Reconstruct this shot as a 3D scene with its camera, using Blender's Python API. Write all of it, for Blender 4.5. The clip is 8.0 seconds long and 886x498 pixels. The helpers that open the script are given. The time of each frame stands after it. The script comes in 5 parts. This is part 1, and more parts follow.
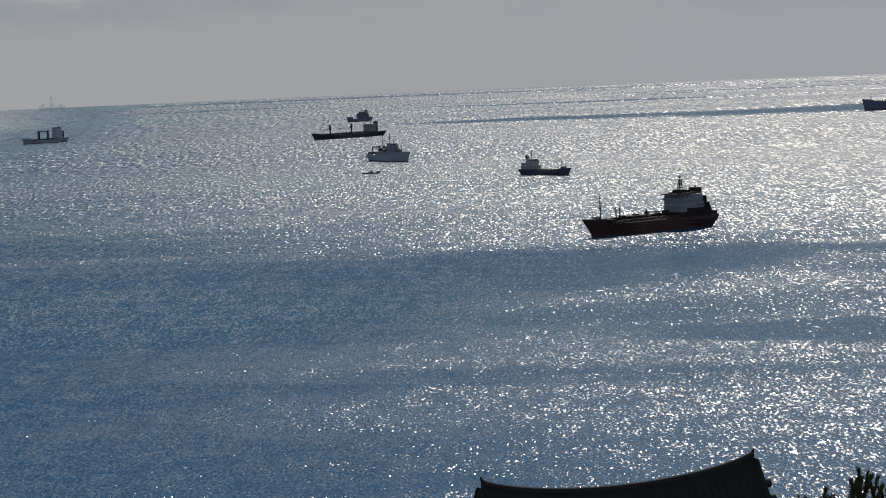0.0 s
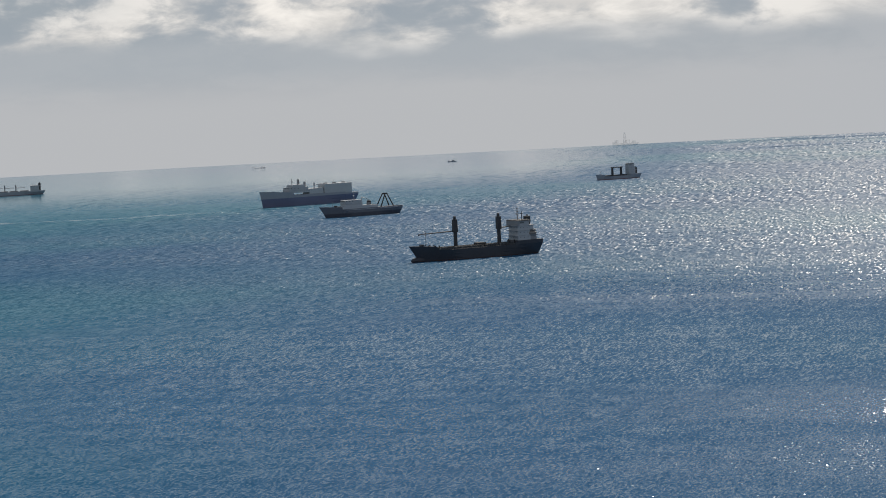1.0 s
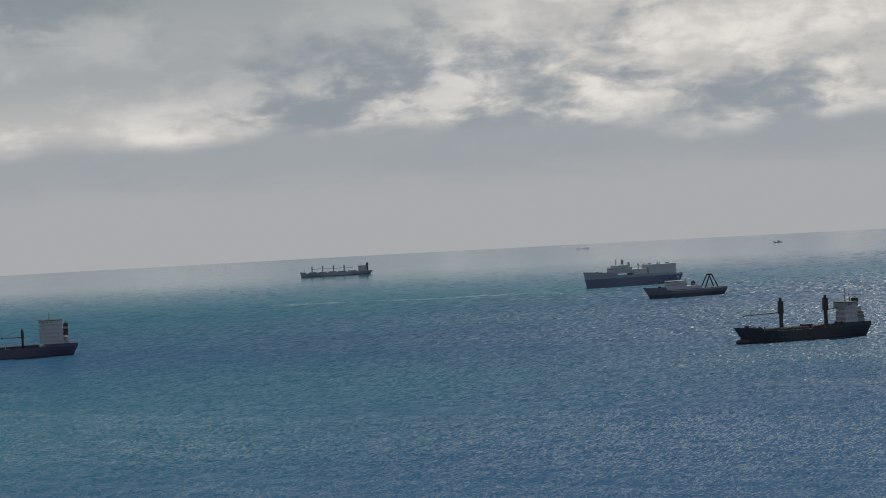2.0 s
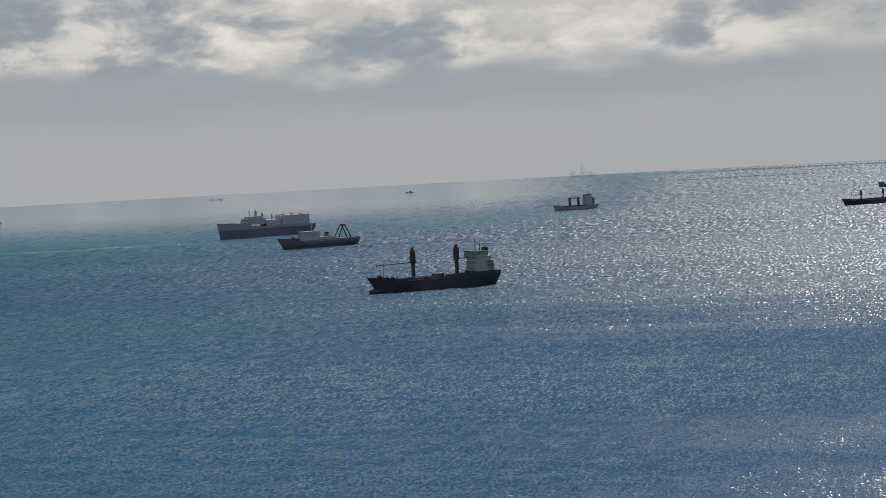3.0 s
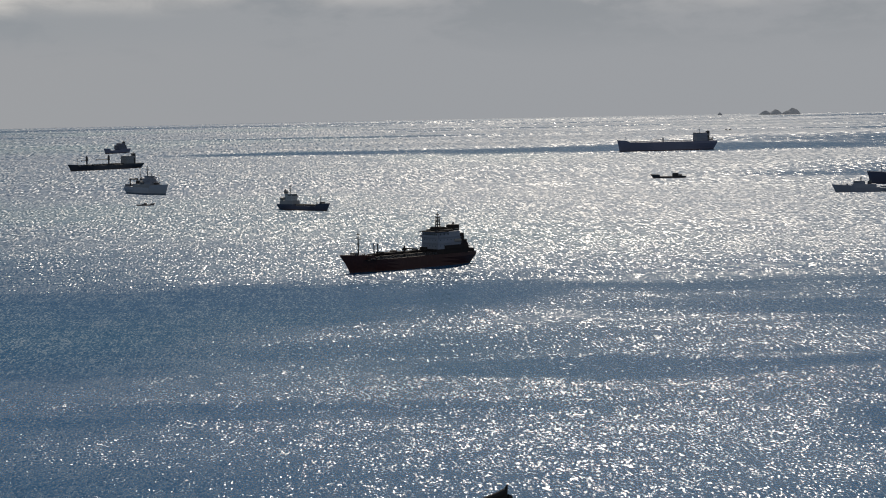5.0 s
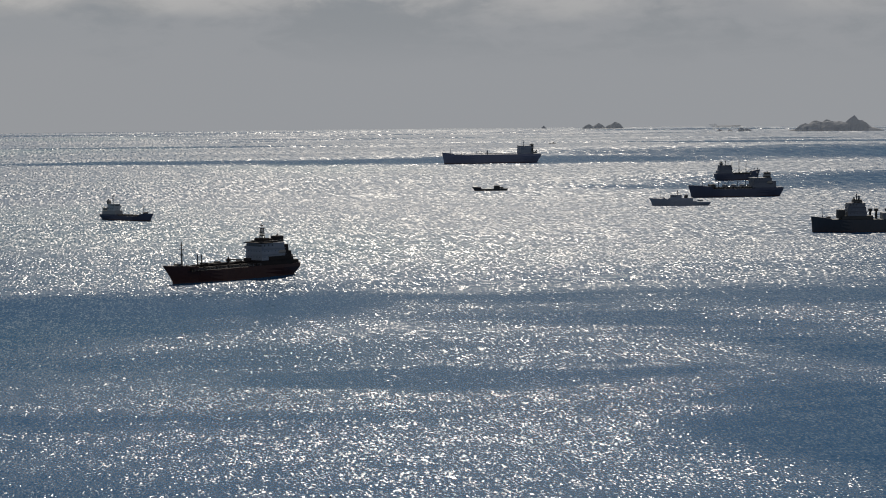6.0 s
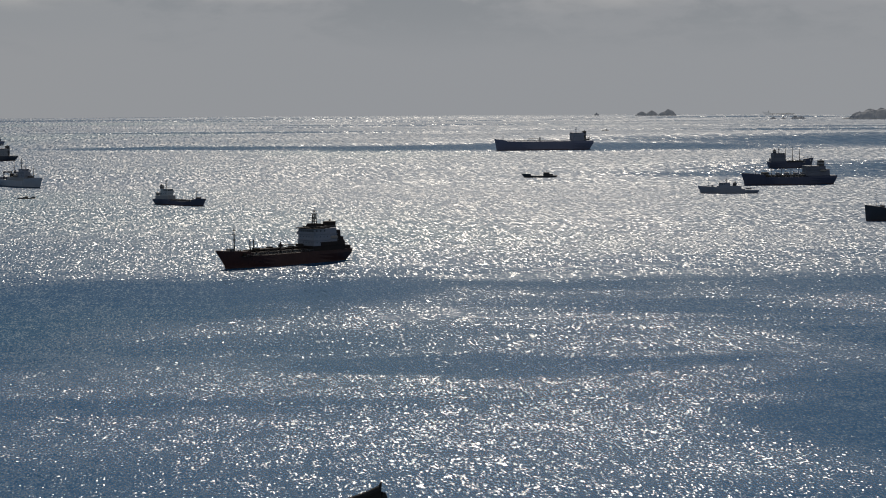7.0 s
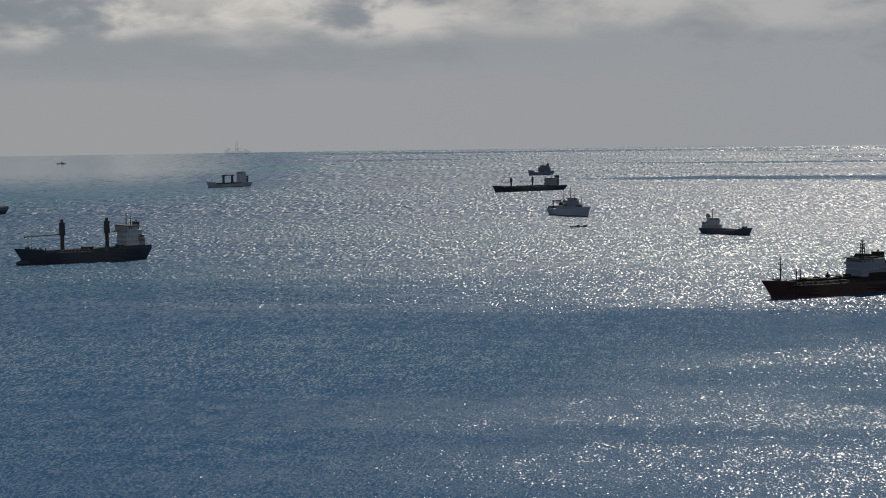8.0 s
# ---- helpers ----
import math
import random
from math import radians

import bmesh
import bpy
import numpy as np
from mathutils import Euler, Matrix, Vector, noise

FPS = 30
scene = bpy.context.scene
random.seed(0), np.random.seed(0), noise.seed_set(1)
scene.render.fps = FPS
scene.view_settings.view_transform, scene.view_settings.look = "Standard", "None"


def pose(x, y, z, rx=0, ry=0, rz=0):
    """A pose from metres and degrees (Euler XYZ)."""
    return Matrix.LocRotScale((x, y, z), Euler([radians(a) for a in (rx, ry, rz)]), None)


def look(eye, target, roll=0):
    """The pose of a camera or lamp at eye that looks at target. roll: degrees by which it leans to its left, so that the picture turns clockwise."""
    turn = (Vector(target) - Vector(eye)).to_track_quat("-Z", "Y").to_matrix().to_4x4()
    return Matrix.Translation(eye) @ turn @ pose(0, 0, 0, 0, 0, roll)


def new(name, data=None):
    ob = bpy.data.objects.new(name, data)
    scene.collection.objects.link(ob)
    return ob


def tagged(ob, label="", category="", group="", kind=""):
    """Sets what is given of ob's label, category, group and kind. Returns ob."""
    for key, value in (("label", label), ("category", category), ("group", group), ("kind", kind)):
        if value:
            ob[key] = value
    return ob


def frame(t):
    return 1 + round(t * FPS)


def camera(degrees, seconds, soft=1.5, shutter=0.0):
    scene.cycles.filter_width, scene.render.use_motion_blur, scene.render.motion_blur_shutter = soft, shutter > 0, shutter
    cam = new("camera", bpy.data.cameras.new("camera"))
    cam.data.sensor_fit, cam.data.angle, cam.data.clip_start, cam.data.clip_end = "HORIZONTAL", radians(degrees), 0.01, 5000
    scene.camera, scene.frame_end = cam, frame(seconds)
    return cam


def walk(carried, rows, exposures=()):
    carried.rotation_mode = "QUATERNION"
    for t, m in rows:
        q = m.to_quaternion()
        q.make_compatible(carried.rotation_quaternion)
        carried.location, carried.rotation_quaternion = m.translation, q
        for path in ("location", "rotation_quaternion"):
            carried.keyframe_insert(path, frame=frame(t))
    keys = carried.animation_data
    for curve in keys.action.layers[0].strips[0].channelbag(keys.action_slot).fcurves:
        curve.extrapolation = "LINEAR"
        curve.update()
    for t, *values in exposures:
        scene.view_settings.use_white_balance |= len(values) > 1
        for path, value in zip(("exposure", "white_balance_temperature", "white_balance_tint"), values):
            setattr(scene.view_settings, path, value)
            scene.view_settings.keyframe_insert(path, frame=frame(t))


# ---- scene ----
# One hand-held camera on a hillside above an anchorage, panning.
EYE_Z = 90.0
cam = camera(22.0, 8.0, soft=1.0)
# seconds, bearing to the right of ahead, pitch, lean
PAN = [
    (0.00, -1.219, -4.994, -2.378),
    (0.20, -4.749, -5.277, -2.760),
    (0.50, -9.165, -5.121, -2.992),
    (0.80, -12.716, -5.109, -3.217),
    (1.00, -15.484, -3.428, -2.983),
    (1.20, -17.153, -2.290, -2.967),
    (1.50, -19.859, -1.249, -2.978),
    (1.75, -22.184, -0.923, -3.017),
    (2.00, -23.499, -0.979, -3.061),
    (2.30, -22.327, -1.406, -3.094),
    (2.50, -20.079, -1.805, -3.101),
    (2.70, -17.769, -1.999, -3.142),
    (3.00, -14.382, -2.704, -3.101),
    (3.20, -12.088, -3.123, -2.968),
    (3.50, -9.043, -3.293, -2.870),
    (3.70, -7.510, -3.337, -2.639),
    (4.00, -4.687, -3.480, -2.291),
    (4.20, -2.692, -3.322, -1.986),
    (4.50, 0.015, -3.231, -1.728),
    (4.70, 1.437, -3.410, -1.405),
    (5.00, 4.907, -4.291, -1.129),
    (5.20, 6.756, -4.054, -0.890),
    (5.50, 8.422, -4.014, -0.693),
    (5.80, 9.198, -4.045, -0.612),
    (6.30, 9.390, -4.183, -0.476),
    (6.50, 9.352, -4.310, -0.375),
    (7.00, 8.022, -4.394, -0.300),
    (7.20, 7.056, -4.787, -0.349),
    (7.40, 4.349, -5.256, -0.535),
    (7.50, 2.531, -5.196, -0.415),
    (7.70, -1.220, -4.499, -0.925),
    (8.00, -5.662, -3.534, -0.778),
]
walk(cam, [(t, pose(0, 0, EYE_Z, 90 + p, 0, -b) @ pose(0, 0, 0, 0, 0, r)) for t, b, p, r in PAN],
     exposures=[(0.0, -0.03), (0.5, 0.1), (1.0, 0.42), (1.2, 0.4), (2.3, 0.08), (2.5, 0.1), (3.0, 0.15), (4.5, 0.0), (5.2, -0.1), (6.3, -0.2), (7.0, -0.24), (7.5, -0.3), (8.0, -0.15)])

# ---- light ----
SUN_BEARING, SUN_HEIGHT = 10.0, 44.0


def nodes_of(tree):
    tree.nodes.clear()

    def add(kind, **kw):
        n = tree.nodes.new(kind)
        for key, value in kw.items():
            if key == "operation":
                n.operation = value
            elif key == "sky_type":
                n.sky_type = value
            else:
                n.inputs[key.replace("_", " ")].default_value = value
        return n

    def link(a, b):
        tree.links.new(a, b)

    def math_node(op, a, b=None, c=None, clamp=False):
        n = tree.nodes.new("ShaderNodeMath")
        n.operation, n.use_clamp = op, clamp
        for i, v in enumerate((a, b, c)):
            if v is None:
                continue
            if isinstance(v, (int, float)):
                n.inputs[i].default_value = v
            else:
                link(v, n.inputs[i])
        return n.outputs[0]

    def mix(f, a, b):
        n = tree.nodes.new("ShaderNodeMix")
        n.data_type = "RGBA"
        for i, v in ((0, f), (6, a), (7, b)):
            if isinstance(v, (int, float)):
                n.inputs[i].default_value = v
            elif isinstance(v, tuple):
                n.inputs[i].default_value = (*v, 1)
            else:
                link(v, n.inputs[i])
        return n.outputs[2]

    def smooth(v, lo, hi):
        n = tree.nodes.new("ShaderNodeMapRange")
        n.interpolation_type = "SMOOTHSTEP"
        link(v, n.inputs[0])
        n.inputs[1].default_value, n.inputs[2].default_value = lo, hi
        return n.outputs[0]

    def noise_at(vector, scale, detail=2.0, rough=0.5, distort=0.0):
        n = tree.nodes.new("ShaderNodeTexNoise")
        n.inputs["Scale"].default_value, n.inputs["Detail"].default_value = scale, detail
        n.inputs["Roughness"].default_value, n.inputs["Distortion"].default_value = rough, distort
        if vector is not None:
            link(vector, n.inputs["Vector"])
        return n

    def combine(x, y, z):
        n = tree.nodes.new("ShaderNodeCombineXYZ")
        for i, v in enumerate((x, y, z)):
            if isinstance(v, (int, float)):
                n.inputs[i].default_value = v
            else:
                link(v, n.inputs[i])
        return n.outputs[0]

    return add, link, math_node, mix, smooth, noise_at, combine


def build_world():
    world = bpy.data.worlds.new("overcast_sky")
    scene.world = world
    world.use_nodes = True
    tree = world.node_tree
    add, link, m, mix, smooth, noise_at, combine = nodes_of(tree)
    way = add("ShaderNodeTexCoord").outputs["Generated"]
    sep = add("ShaderNodeSeparateXYZ")
    link(way, sep.inputs[0])
    x, y, z = sep.outputs
    bearing = m("ARCTAN2", x, y)
    height = m("MAXIMUM", z, 0.004)
    sky = add("ShaderNodeTexSky", sky_type="NISHITA")
    sky.sun_disc, sky.sun_elevation, sky.sun_rotation = False, radians(SUN_HEIGHT), radians(SUN_BEARING)
    sky.air_density, sky.dust_density = 1.2, 0.3
    link(combine(x, y, m("MAXIMUM", z, 0.03)), sky.inputs["Vector"])
    clear = mix(0.0, sky.outputs[0], (0, 0, 0))
    scale = add("ShaderNodeVectorMath", operation="SCALE")
    link(clear, scale.inputs[0])
    scale.inputs["Scale"].default_value = 0.029
    # the cloud deck, seen along its underside: flattened towards the horizon
    up = m("POWER", m("ADD", height, 0.012), 0.6)
    place = combine(m("MULTIPLY", bearing, 15.0), m("MULTIPLY", up, 18.0), 1.7)
    big = noise_at(place, 0.7, 5.0, 0.5, 0.15).outputs[0]
    fine = noise_at(place, 2.6, 6.0, 0.6, 0.3).outputs[0]
    # heaped tops: rounded cells, bent by the noise
    bend = add("ShaderNodeVectorMath", operation="MULTIPLY_ADD")
    link(noise_at(place, 2.2, 4.0).outputs["Color"], bend.inputs[0])
    bend.inputs[1].default_value = (0.7, 0.7, 0.0)
    link(place, bend.inputs[2])
    cell = tree.nodes.new("ShaderNodeTexVoronoi")
    cell.feature = "SMOOTH_F1"
    cell.inputs["Scale"].default_value, cell.inputs["Smoothness"].default_value = 1.3, 0.3
    link(bend.outputs[0], cell.inputs["Vector"])
    heap = m("SUBTRACT", 0.72, m("MULTIPLY", cell.outputs["Distance"], 0.55))
    puff = m("ADD", m("ADD", m("MULTIPLY", big, 0.56), m("MULTIPLY", fine, 0.26)), m("MULTIPLY", heap, 0.25))
    lit = smooth(puff, 0.43, 0.52)
    # broken and bright to the left, a flat veil to the right
    left = smooth(m("MULTIPLY", bearing, -1.0), -0.12, 0.25)
    band = smooth(m("ADD", height, m("MULTIPLY", m("SUBTRACT", heap, 0.5), 0.02)), 0.026, 0.040)
    # a heavier bank fills the upper sky farther round
    bank = m("MULTIPLY", smooth(m("ADD", m("MULTIPLY", bearing, -1.0), m("MULTIPLY", big, 0.14)), 0.41, 0.51), smooth(height, 0.03, 0.065))
    bright = m("MULTIPLY", m("MULTIPLY", m("MULTIPLY", lit, band), m("ADD", 0.30, m("MULTIPLY", left, 0.70))), m("SUBTRACT", 1.0, m("MULTIPLY", bank, 0.7)))
    veil = mix(left, (0.344, 0.357, 0.378), (0.356, 0.364, 0.377))
    veil = mix(m("MULTIPLY", smooth(m("ADD", m("MULTIPLY", big, 0.6), m("MULTIPLY", fine, 0.4)), 0.56, 0.42), smooth(height, 0.004, 0.03)), veil, (0.300, 0.318, 0.340))
    # a blue-grey strip under the cloud base
    strip = m("MULTIPLY", m("MULTIPLY", smooth(height, 0.010, 0.026), left), m("SUBTRACT", 1.0, m("MULTIPLY", smooth(height, 0.034, 0.05), 0.4)))
    veil = mix(m("MULTIPLY", strip, 0.8), veil, (0.300, 0.325, 0.350))
    veil = mix(m("MULTIPLY", smooth(puff, 0.47, 0.40), m("MULTIPLY", band, m("ADD", 0.25, m("MULTIPLY", left, 0.5)))), veil, (0.235, 0.27, 0.305))
    veil = mix(m("MULTIPLY", bank, 0.65), veil, (0.235, 0.272, 0.30))
    cloud = mix(bright, veil, mix(smooth(m("ADD", m("MULTIPLY", fine, 0.5), m("MULTIPLY", heap, 0.5)), 0.40, 0.60), (0.48, 0.47, 0.455), (0.70, 0.67, 0.63)))
    # overhead the deck opens to the sky
    # unseen broken cloud is added behind the hill to brighten the ships' near sides
    inland_fill = m("MULTIPLY", smooth(noise_at(way, 2.5, 5.0, 0.55).outputs[0], 0.36, 0.62), smooth(m("MULTIPLY", y, -1.0), -0.25, 0.35))
    opening = m("MULTIPLY", smooth(height, 0.078, 0.13), m("SUBTRACT", 0.92, m("MULTIPLY", inland_fill, 0.8)))
    total = mix(opening, cloud, scale.outputs[0])
    bg = add("ShaderNodeBackground", Strength=1.0)
    link(total, bg.inputs[0])
    out = add("ShaderNodeOutputWorld")
    link(bg.outputs[0], out.inputs[0])


build_world()
sun = new("sun", bpy.data.lights.new("sun", "SUN"))
sun.data.energy, sun.data.angle, sun.data.color = 3.4, radians(1.0), (1.0, 0.90, 0.77)
sb, sh = radians(SUN_BEARING), radians(SUN_HEIGHT)
SUN_WAY = Vector((math.sin(sb) * math.cos(sh), math.cos(sb) * math.cos(sh), math.sin(sh)))
sun.matrix_basis = look(SUN_WAY * 3000, (0, 0, 0))

# ---- materials ----
def paint(name, colour, rough=0.5, rust=0.25, line=None, below=(0.16, 0.035, 0.03), metal=0.0):
    """Ship's paint: slight fading, rust streaks that run down, and an optional painted boot-top below the height line."""
    mat = bpy.data.materials.new(name)
    mat.use_nodes = True
    add, link, m, mix, smooth, noise_at, combine = nodes_of(mat.node_tree)
    at = add("ShaderNodeTexCoord").outputs["Object"]
    sep = add("ShaderNodeSeparateXYZ")
    link(at, sep.inputs[0])
    fade = noise_at(at, 0.25, 4.0).outputs[0]
    c = mix(m("MULTIPLY", fade, 0.5), colour, tuple(v * 0.72 for v in colour))
    if line is not None:
        edge = smooth(m("ADD", sep.outputs[2], m("MULTIPLY", fade, 0.2)), line - 0.02, line + 0.06)
        c = mix(edge, below, c)
    streak = noise_at(combine(m("MULTIPLY", sep.outputs[0], 1.6), m("MULTIPLY", sep.outputs[1], 1.6), m("MULTIPLY", sep.outputs[2], 0.18)), 1.0, 5.0, 0.65).outputs[0]
    c = mix(m("MULTIPLY", smooth(streak, 0.55, 0.75), rust), c, (0.17, 0.075, 0.035))
    bump = add("ShaderNodeBump", Strength=0.35, Distance=0.03)
    link(noise_at(at, 1.4, 4.0).outputs[0], bump.inputs["Height"])
    b = add("ShaderNodeBsdfPrincipled", Roughness=rough, Metallic=metal)
    link(c, b.inputs["Base Color"])
    link(bump.outputs[0], b.inputs["Normal"])
    r = m("ADD", rough - 0.1, m("MULTIPLY", fade, 0.25))
    link(r, b.inputs["Roughness"])
    link(b.outputs[0], add("ShaderNodeOutputMaterial").inputs[0])
    return mat


def ground_mat(name, a, b_col, scale, rough=0.9, depth=0.05):
    mat = bpy.data.materials.new(name)
    mat.use_nodes = True
    add, link, m, mix, smooth, noise_at, combine = nodes_of(mat.node_tree)
    at = add("ShaderNodeTexCoord").outputs["Object"]
    n1, n2 = noise_at(at, scale, 6.0, 0.6).outputs[0], noise_at(at, scale * 9, 4.0).outputs[0]
    c = mix(smooth(n1, 0.35, 0.65), a, b_col)
    c = mix(m("MULTIPLY", n2, 0.5), c, tuple(v * 0.6 for v in a))
    bump = add("ShaderNodeBump", Strength=0.6, Distance=depth)
    link(n2, bump.inputs["Height"])
    b = add("ShaderNodeBsdfPrincipled", Roughness=rough)
    link(c, b.inputs["Base Color"])
    link(bump.outputs[0], b.inputs["Normal"])
    link(b.outputs[0], add("ShaderNodeOutputMaterial").inputs[0])
    return mat


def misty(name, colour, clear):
    """Pale weathered surface with horizon haze put into the material by making it partly transparent."""
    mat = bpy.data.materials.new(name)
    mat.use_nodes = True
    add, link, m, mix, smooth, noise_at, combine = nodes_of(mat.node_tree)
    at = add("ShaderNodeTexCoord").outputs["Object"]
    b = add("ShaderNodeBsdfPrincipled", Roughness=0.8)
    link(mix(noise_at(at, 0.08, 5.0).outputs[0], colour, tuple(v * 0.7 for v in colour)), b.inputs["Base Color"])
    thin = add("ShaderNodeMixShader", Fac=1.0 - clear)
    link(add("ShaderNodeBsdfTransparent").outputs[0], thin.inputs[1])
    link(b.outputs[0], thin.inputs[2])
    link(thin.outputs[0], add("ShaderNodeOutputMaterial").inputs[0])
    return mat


# cloud shadows put into the sea as ellipses of calmer water, and one wake streak (x, y, half width across, half depth,
# how calm, turn in degrees)
SHADE_CALM = [
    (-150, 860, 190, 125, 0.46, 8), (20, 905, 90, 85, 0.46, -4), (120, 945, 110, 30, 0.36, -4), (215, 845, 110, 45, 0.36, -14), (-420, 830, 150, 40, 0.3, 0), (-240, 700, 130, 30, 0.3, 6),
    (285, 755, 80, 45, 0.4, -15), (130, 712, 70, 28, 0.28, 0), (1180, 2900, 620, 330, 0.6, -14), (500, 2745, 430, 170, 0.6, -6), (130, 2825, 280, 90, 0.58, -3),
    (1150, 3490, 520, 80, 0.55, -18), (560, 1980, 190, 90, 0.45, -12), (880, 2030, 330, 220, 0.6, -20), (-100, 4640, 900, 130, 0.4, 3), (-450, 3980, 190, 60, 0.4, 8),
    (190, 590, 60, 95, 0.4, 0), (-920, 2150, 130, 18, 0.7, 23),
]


def sea_mat():
    mat = bpy.data.materials.new("sea_water")
    mat.use_nodes = True
    add, link, m, mix, smooth, noise_at, combine = nodes_of(mat.node_tree)
    geo = add("ShaderNodeNewGeometry")
    at = geo.outputs["Position"]
    sep = add("ShaderNodeSeparateXYZ")
    link(at, sep.inputs[0])
    x, y = sep.outputs[0], sep.outputs[1]
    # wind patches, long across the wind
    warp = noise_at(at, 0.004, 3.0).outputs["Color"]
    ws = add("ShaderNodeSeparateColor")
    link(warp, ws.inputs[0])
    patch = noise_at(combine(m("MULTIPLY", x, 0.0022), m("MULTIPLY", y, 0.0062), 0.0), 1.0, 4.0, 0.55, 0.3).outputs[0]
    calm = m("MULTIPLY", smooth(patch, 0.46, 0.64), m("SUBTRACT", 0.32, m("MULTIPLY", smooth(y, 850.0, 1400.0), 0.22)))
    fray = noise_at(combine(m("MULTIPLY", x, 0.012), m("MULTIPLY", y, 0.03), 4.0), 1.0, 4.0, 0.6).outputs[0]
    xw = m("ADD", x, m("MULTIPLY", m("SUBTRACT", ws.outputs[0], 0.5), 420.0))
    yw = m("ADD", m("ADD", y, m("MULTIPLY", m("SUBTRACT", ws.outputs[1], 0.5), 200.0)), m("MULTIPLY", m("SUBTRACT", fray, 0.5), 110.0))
    # facets inside these ellipses miss the sun, to imitate cloud shadow
    for cx, cy, rx, ry, k, turn in SHADE_CALM:
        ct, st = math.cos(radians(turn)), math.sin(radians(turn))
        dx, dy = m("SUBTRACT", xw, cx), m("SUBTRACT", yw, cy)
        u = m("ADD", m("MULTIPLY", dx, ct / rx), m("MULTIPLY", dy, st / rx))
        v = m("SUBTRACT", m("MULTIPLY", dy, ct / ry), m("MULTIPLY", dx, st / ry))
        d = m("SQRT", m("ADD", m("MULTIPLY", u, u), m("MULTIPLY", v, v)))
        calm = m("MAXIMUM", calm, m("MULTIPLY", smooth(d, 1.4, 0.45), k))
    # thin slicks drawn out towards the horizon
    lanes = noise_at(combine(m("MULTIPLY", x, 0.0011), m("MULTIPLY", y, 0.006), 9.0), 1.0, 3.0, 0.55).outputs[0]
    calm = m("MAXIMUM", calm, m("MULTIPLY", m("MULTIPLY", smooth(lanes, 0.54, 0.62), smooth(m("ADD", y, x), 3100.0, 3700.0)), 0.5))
    # the breeze is fresher offshore
    fresh = m("ADD", 0.64, m("MULTIPLY", smooth(y, 450.0, 1700.0), 0.35))
    # far out to the left haze is imitated by smooth water that mirrors the sky
    haze_calm = m("MULTIPLY", smooth(m("SQRT", m("ADD", m("MULTIPLY", x, x), m("MULTIPLY", y, y))), 1900.0, 3700.0), smooth(m("DIVIDE", x, y), -0.12, -0.25))
    calm = m("MAXIMUM", calm, m("MULTIPLY", haze_calm, 0.93))
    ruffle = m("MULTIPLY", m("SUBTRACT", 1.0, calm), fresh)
    # facets of three sizes of wave
    sx = sy = None
    # short ripples show close by, longer waves farther out
    steps = [smooth(y, lo, hi) for lo, hi in ((640.0, 760.0), (850.0, 1050.0), (1200.0, 1450.0), (1700.0, 2050.0), (2500.0, 3100.0))]
    steps = [1.0] + steps + [0.0]
    waves = ((1.75, 0.54), (1.35, 0.29), (1.0, 0.155), (0.72, 0.08), (0.48, 0.038), (0.31, 0.0155))
    bands = [(kx, ky, m("ADD", 0.12, m("MULTIPLY", m("SUBTRACT", steps[i], steps[i + 1]), 1.85))) for i, (kx, ky) in enumerate(waves)]
    for kx, ky, size in bands + [(0.12, 0.05, 0.35)]:
        n = noise_at(combine(m("MULTIPLY", x, kx), m("MULTIPLY", y, ky), 0.0), 1.0, 2.5, 0.65)
        s = add("ShaderNodeSeparateColor")
        link(n.outputs["Color"], s.inputs[0])
        a = m("MULTIPLY", m("SUBTRACT", s.outputs[0], 0.5), size)
        b = m("MULTIPLY", m("SUBTRACT", s.outputs[1], 0.5), size)
        sx, sy = (a, b) if sx is None else (m("ADD", sx, a), m("ADD", sy, b))
    # the short waves run for the shore and are steeper on that side
    steep = m("MULTIPLY", smooth(ruffle, 0.0, 0.5), m("ADD", 0.085, m("MULTIPLY", smooth(y, 800.0, 1300.0), 0.05)))
    steep = m("MULTIPLY", steep, m("SUBTRACT", 1.0, smooth(haze_calm, 0.0, 0.35)))
    tilt = add("ShaderNodeVectorMath", operation="ADD")
    link(geo.outputs["Normal"], tilt.inputs[0])
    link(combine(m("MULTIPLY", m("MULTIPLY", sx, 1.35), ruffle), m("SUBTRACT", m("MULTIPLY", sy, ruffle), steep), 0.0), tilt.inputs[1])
    unit = add("ShaderNodeVectorMath", operation="NORMALIZE")
    link(tilt.outputs[0], unit.inputs[0])
    deep = noise_at(at, 0.0011, 3.0).outputs[0]
    colour = mix(smooth(m("SUBTRACT", deep, m("MULTIPLY", m("DIVIDE", x, m("ADD", y, 400.0)), 0.32)), 0.46, 0.74), (0.009, 0.074, 0.176), (0.010, 0.114, 0.184))
    b = add("ShaderNodeBsdfPrincipled", IOR=1.333)
    link(colour, b.inputs["Base Color"])
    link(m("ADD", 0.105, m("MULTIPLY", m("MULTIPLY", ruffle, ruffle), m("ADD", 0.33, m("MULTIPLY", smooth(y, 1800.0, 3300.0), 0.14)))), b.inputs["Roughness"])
    link(unit.outputs[0], b.inputs["Normal"])
    link(b.outputs[0], add("ShaderNodeOutputMaterial").inputs[0])
    return mat


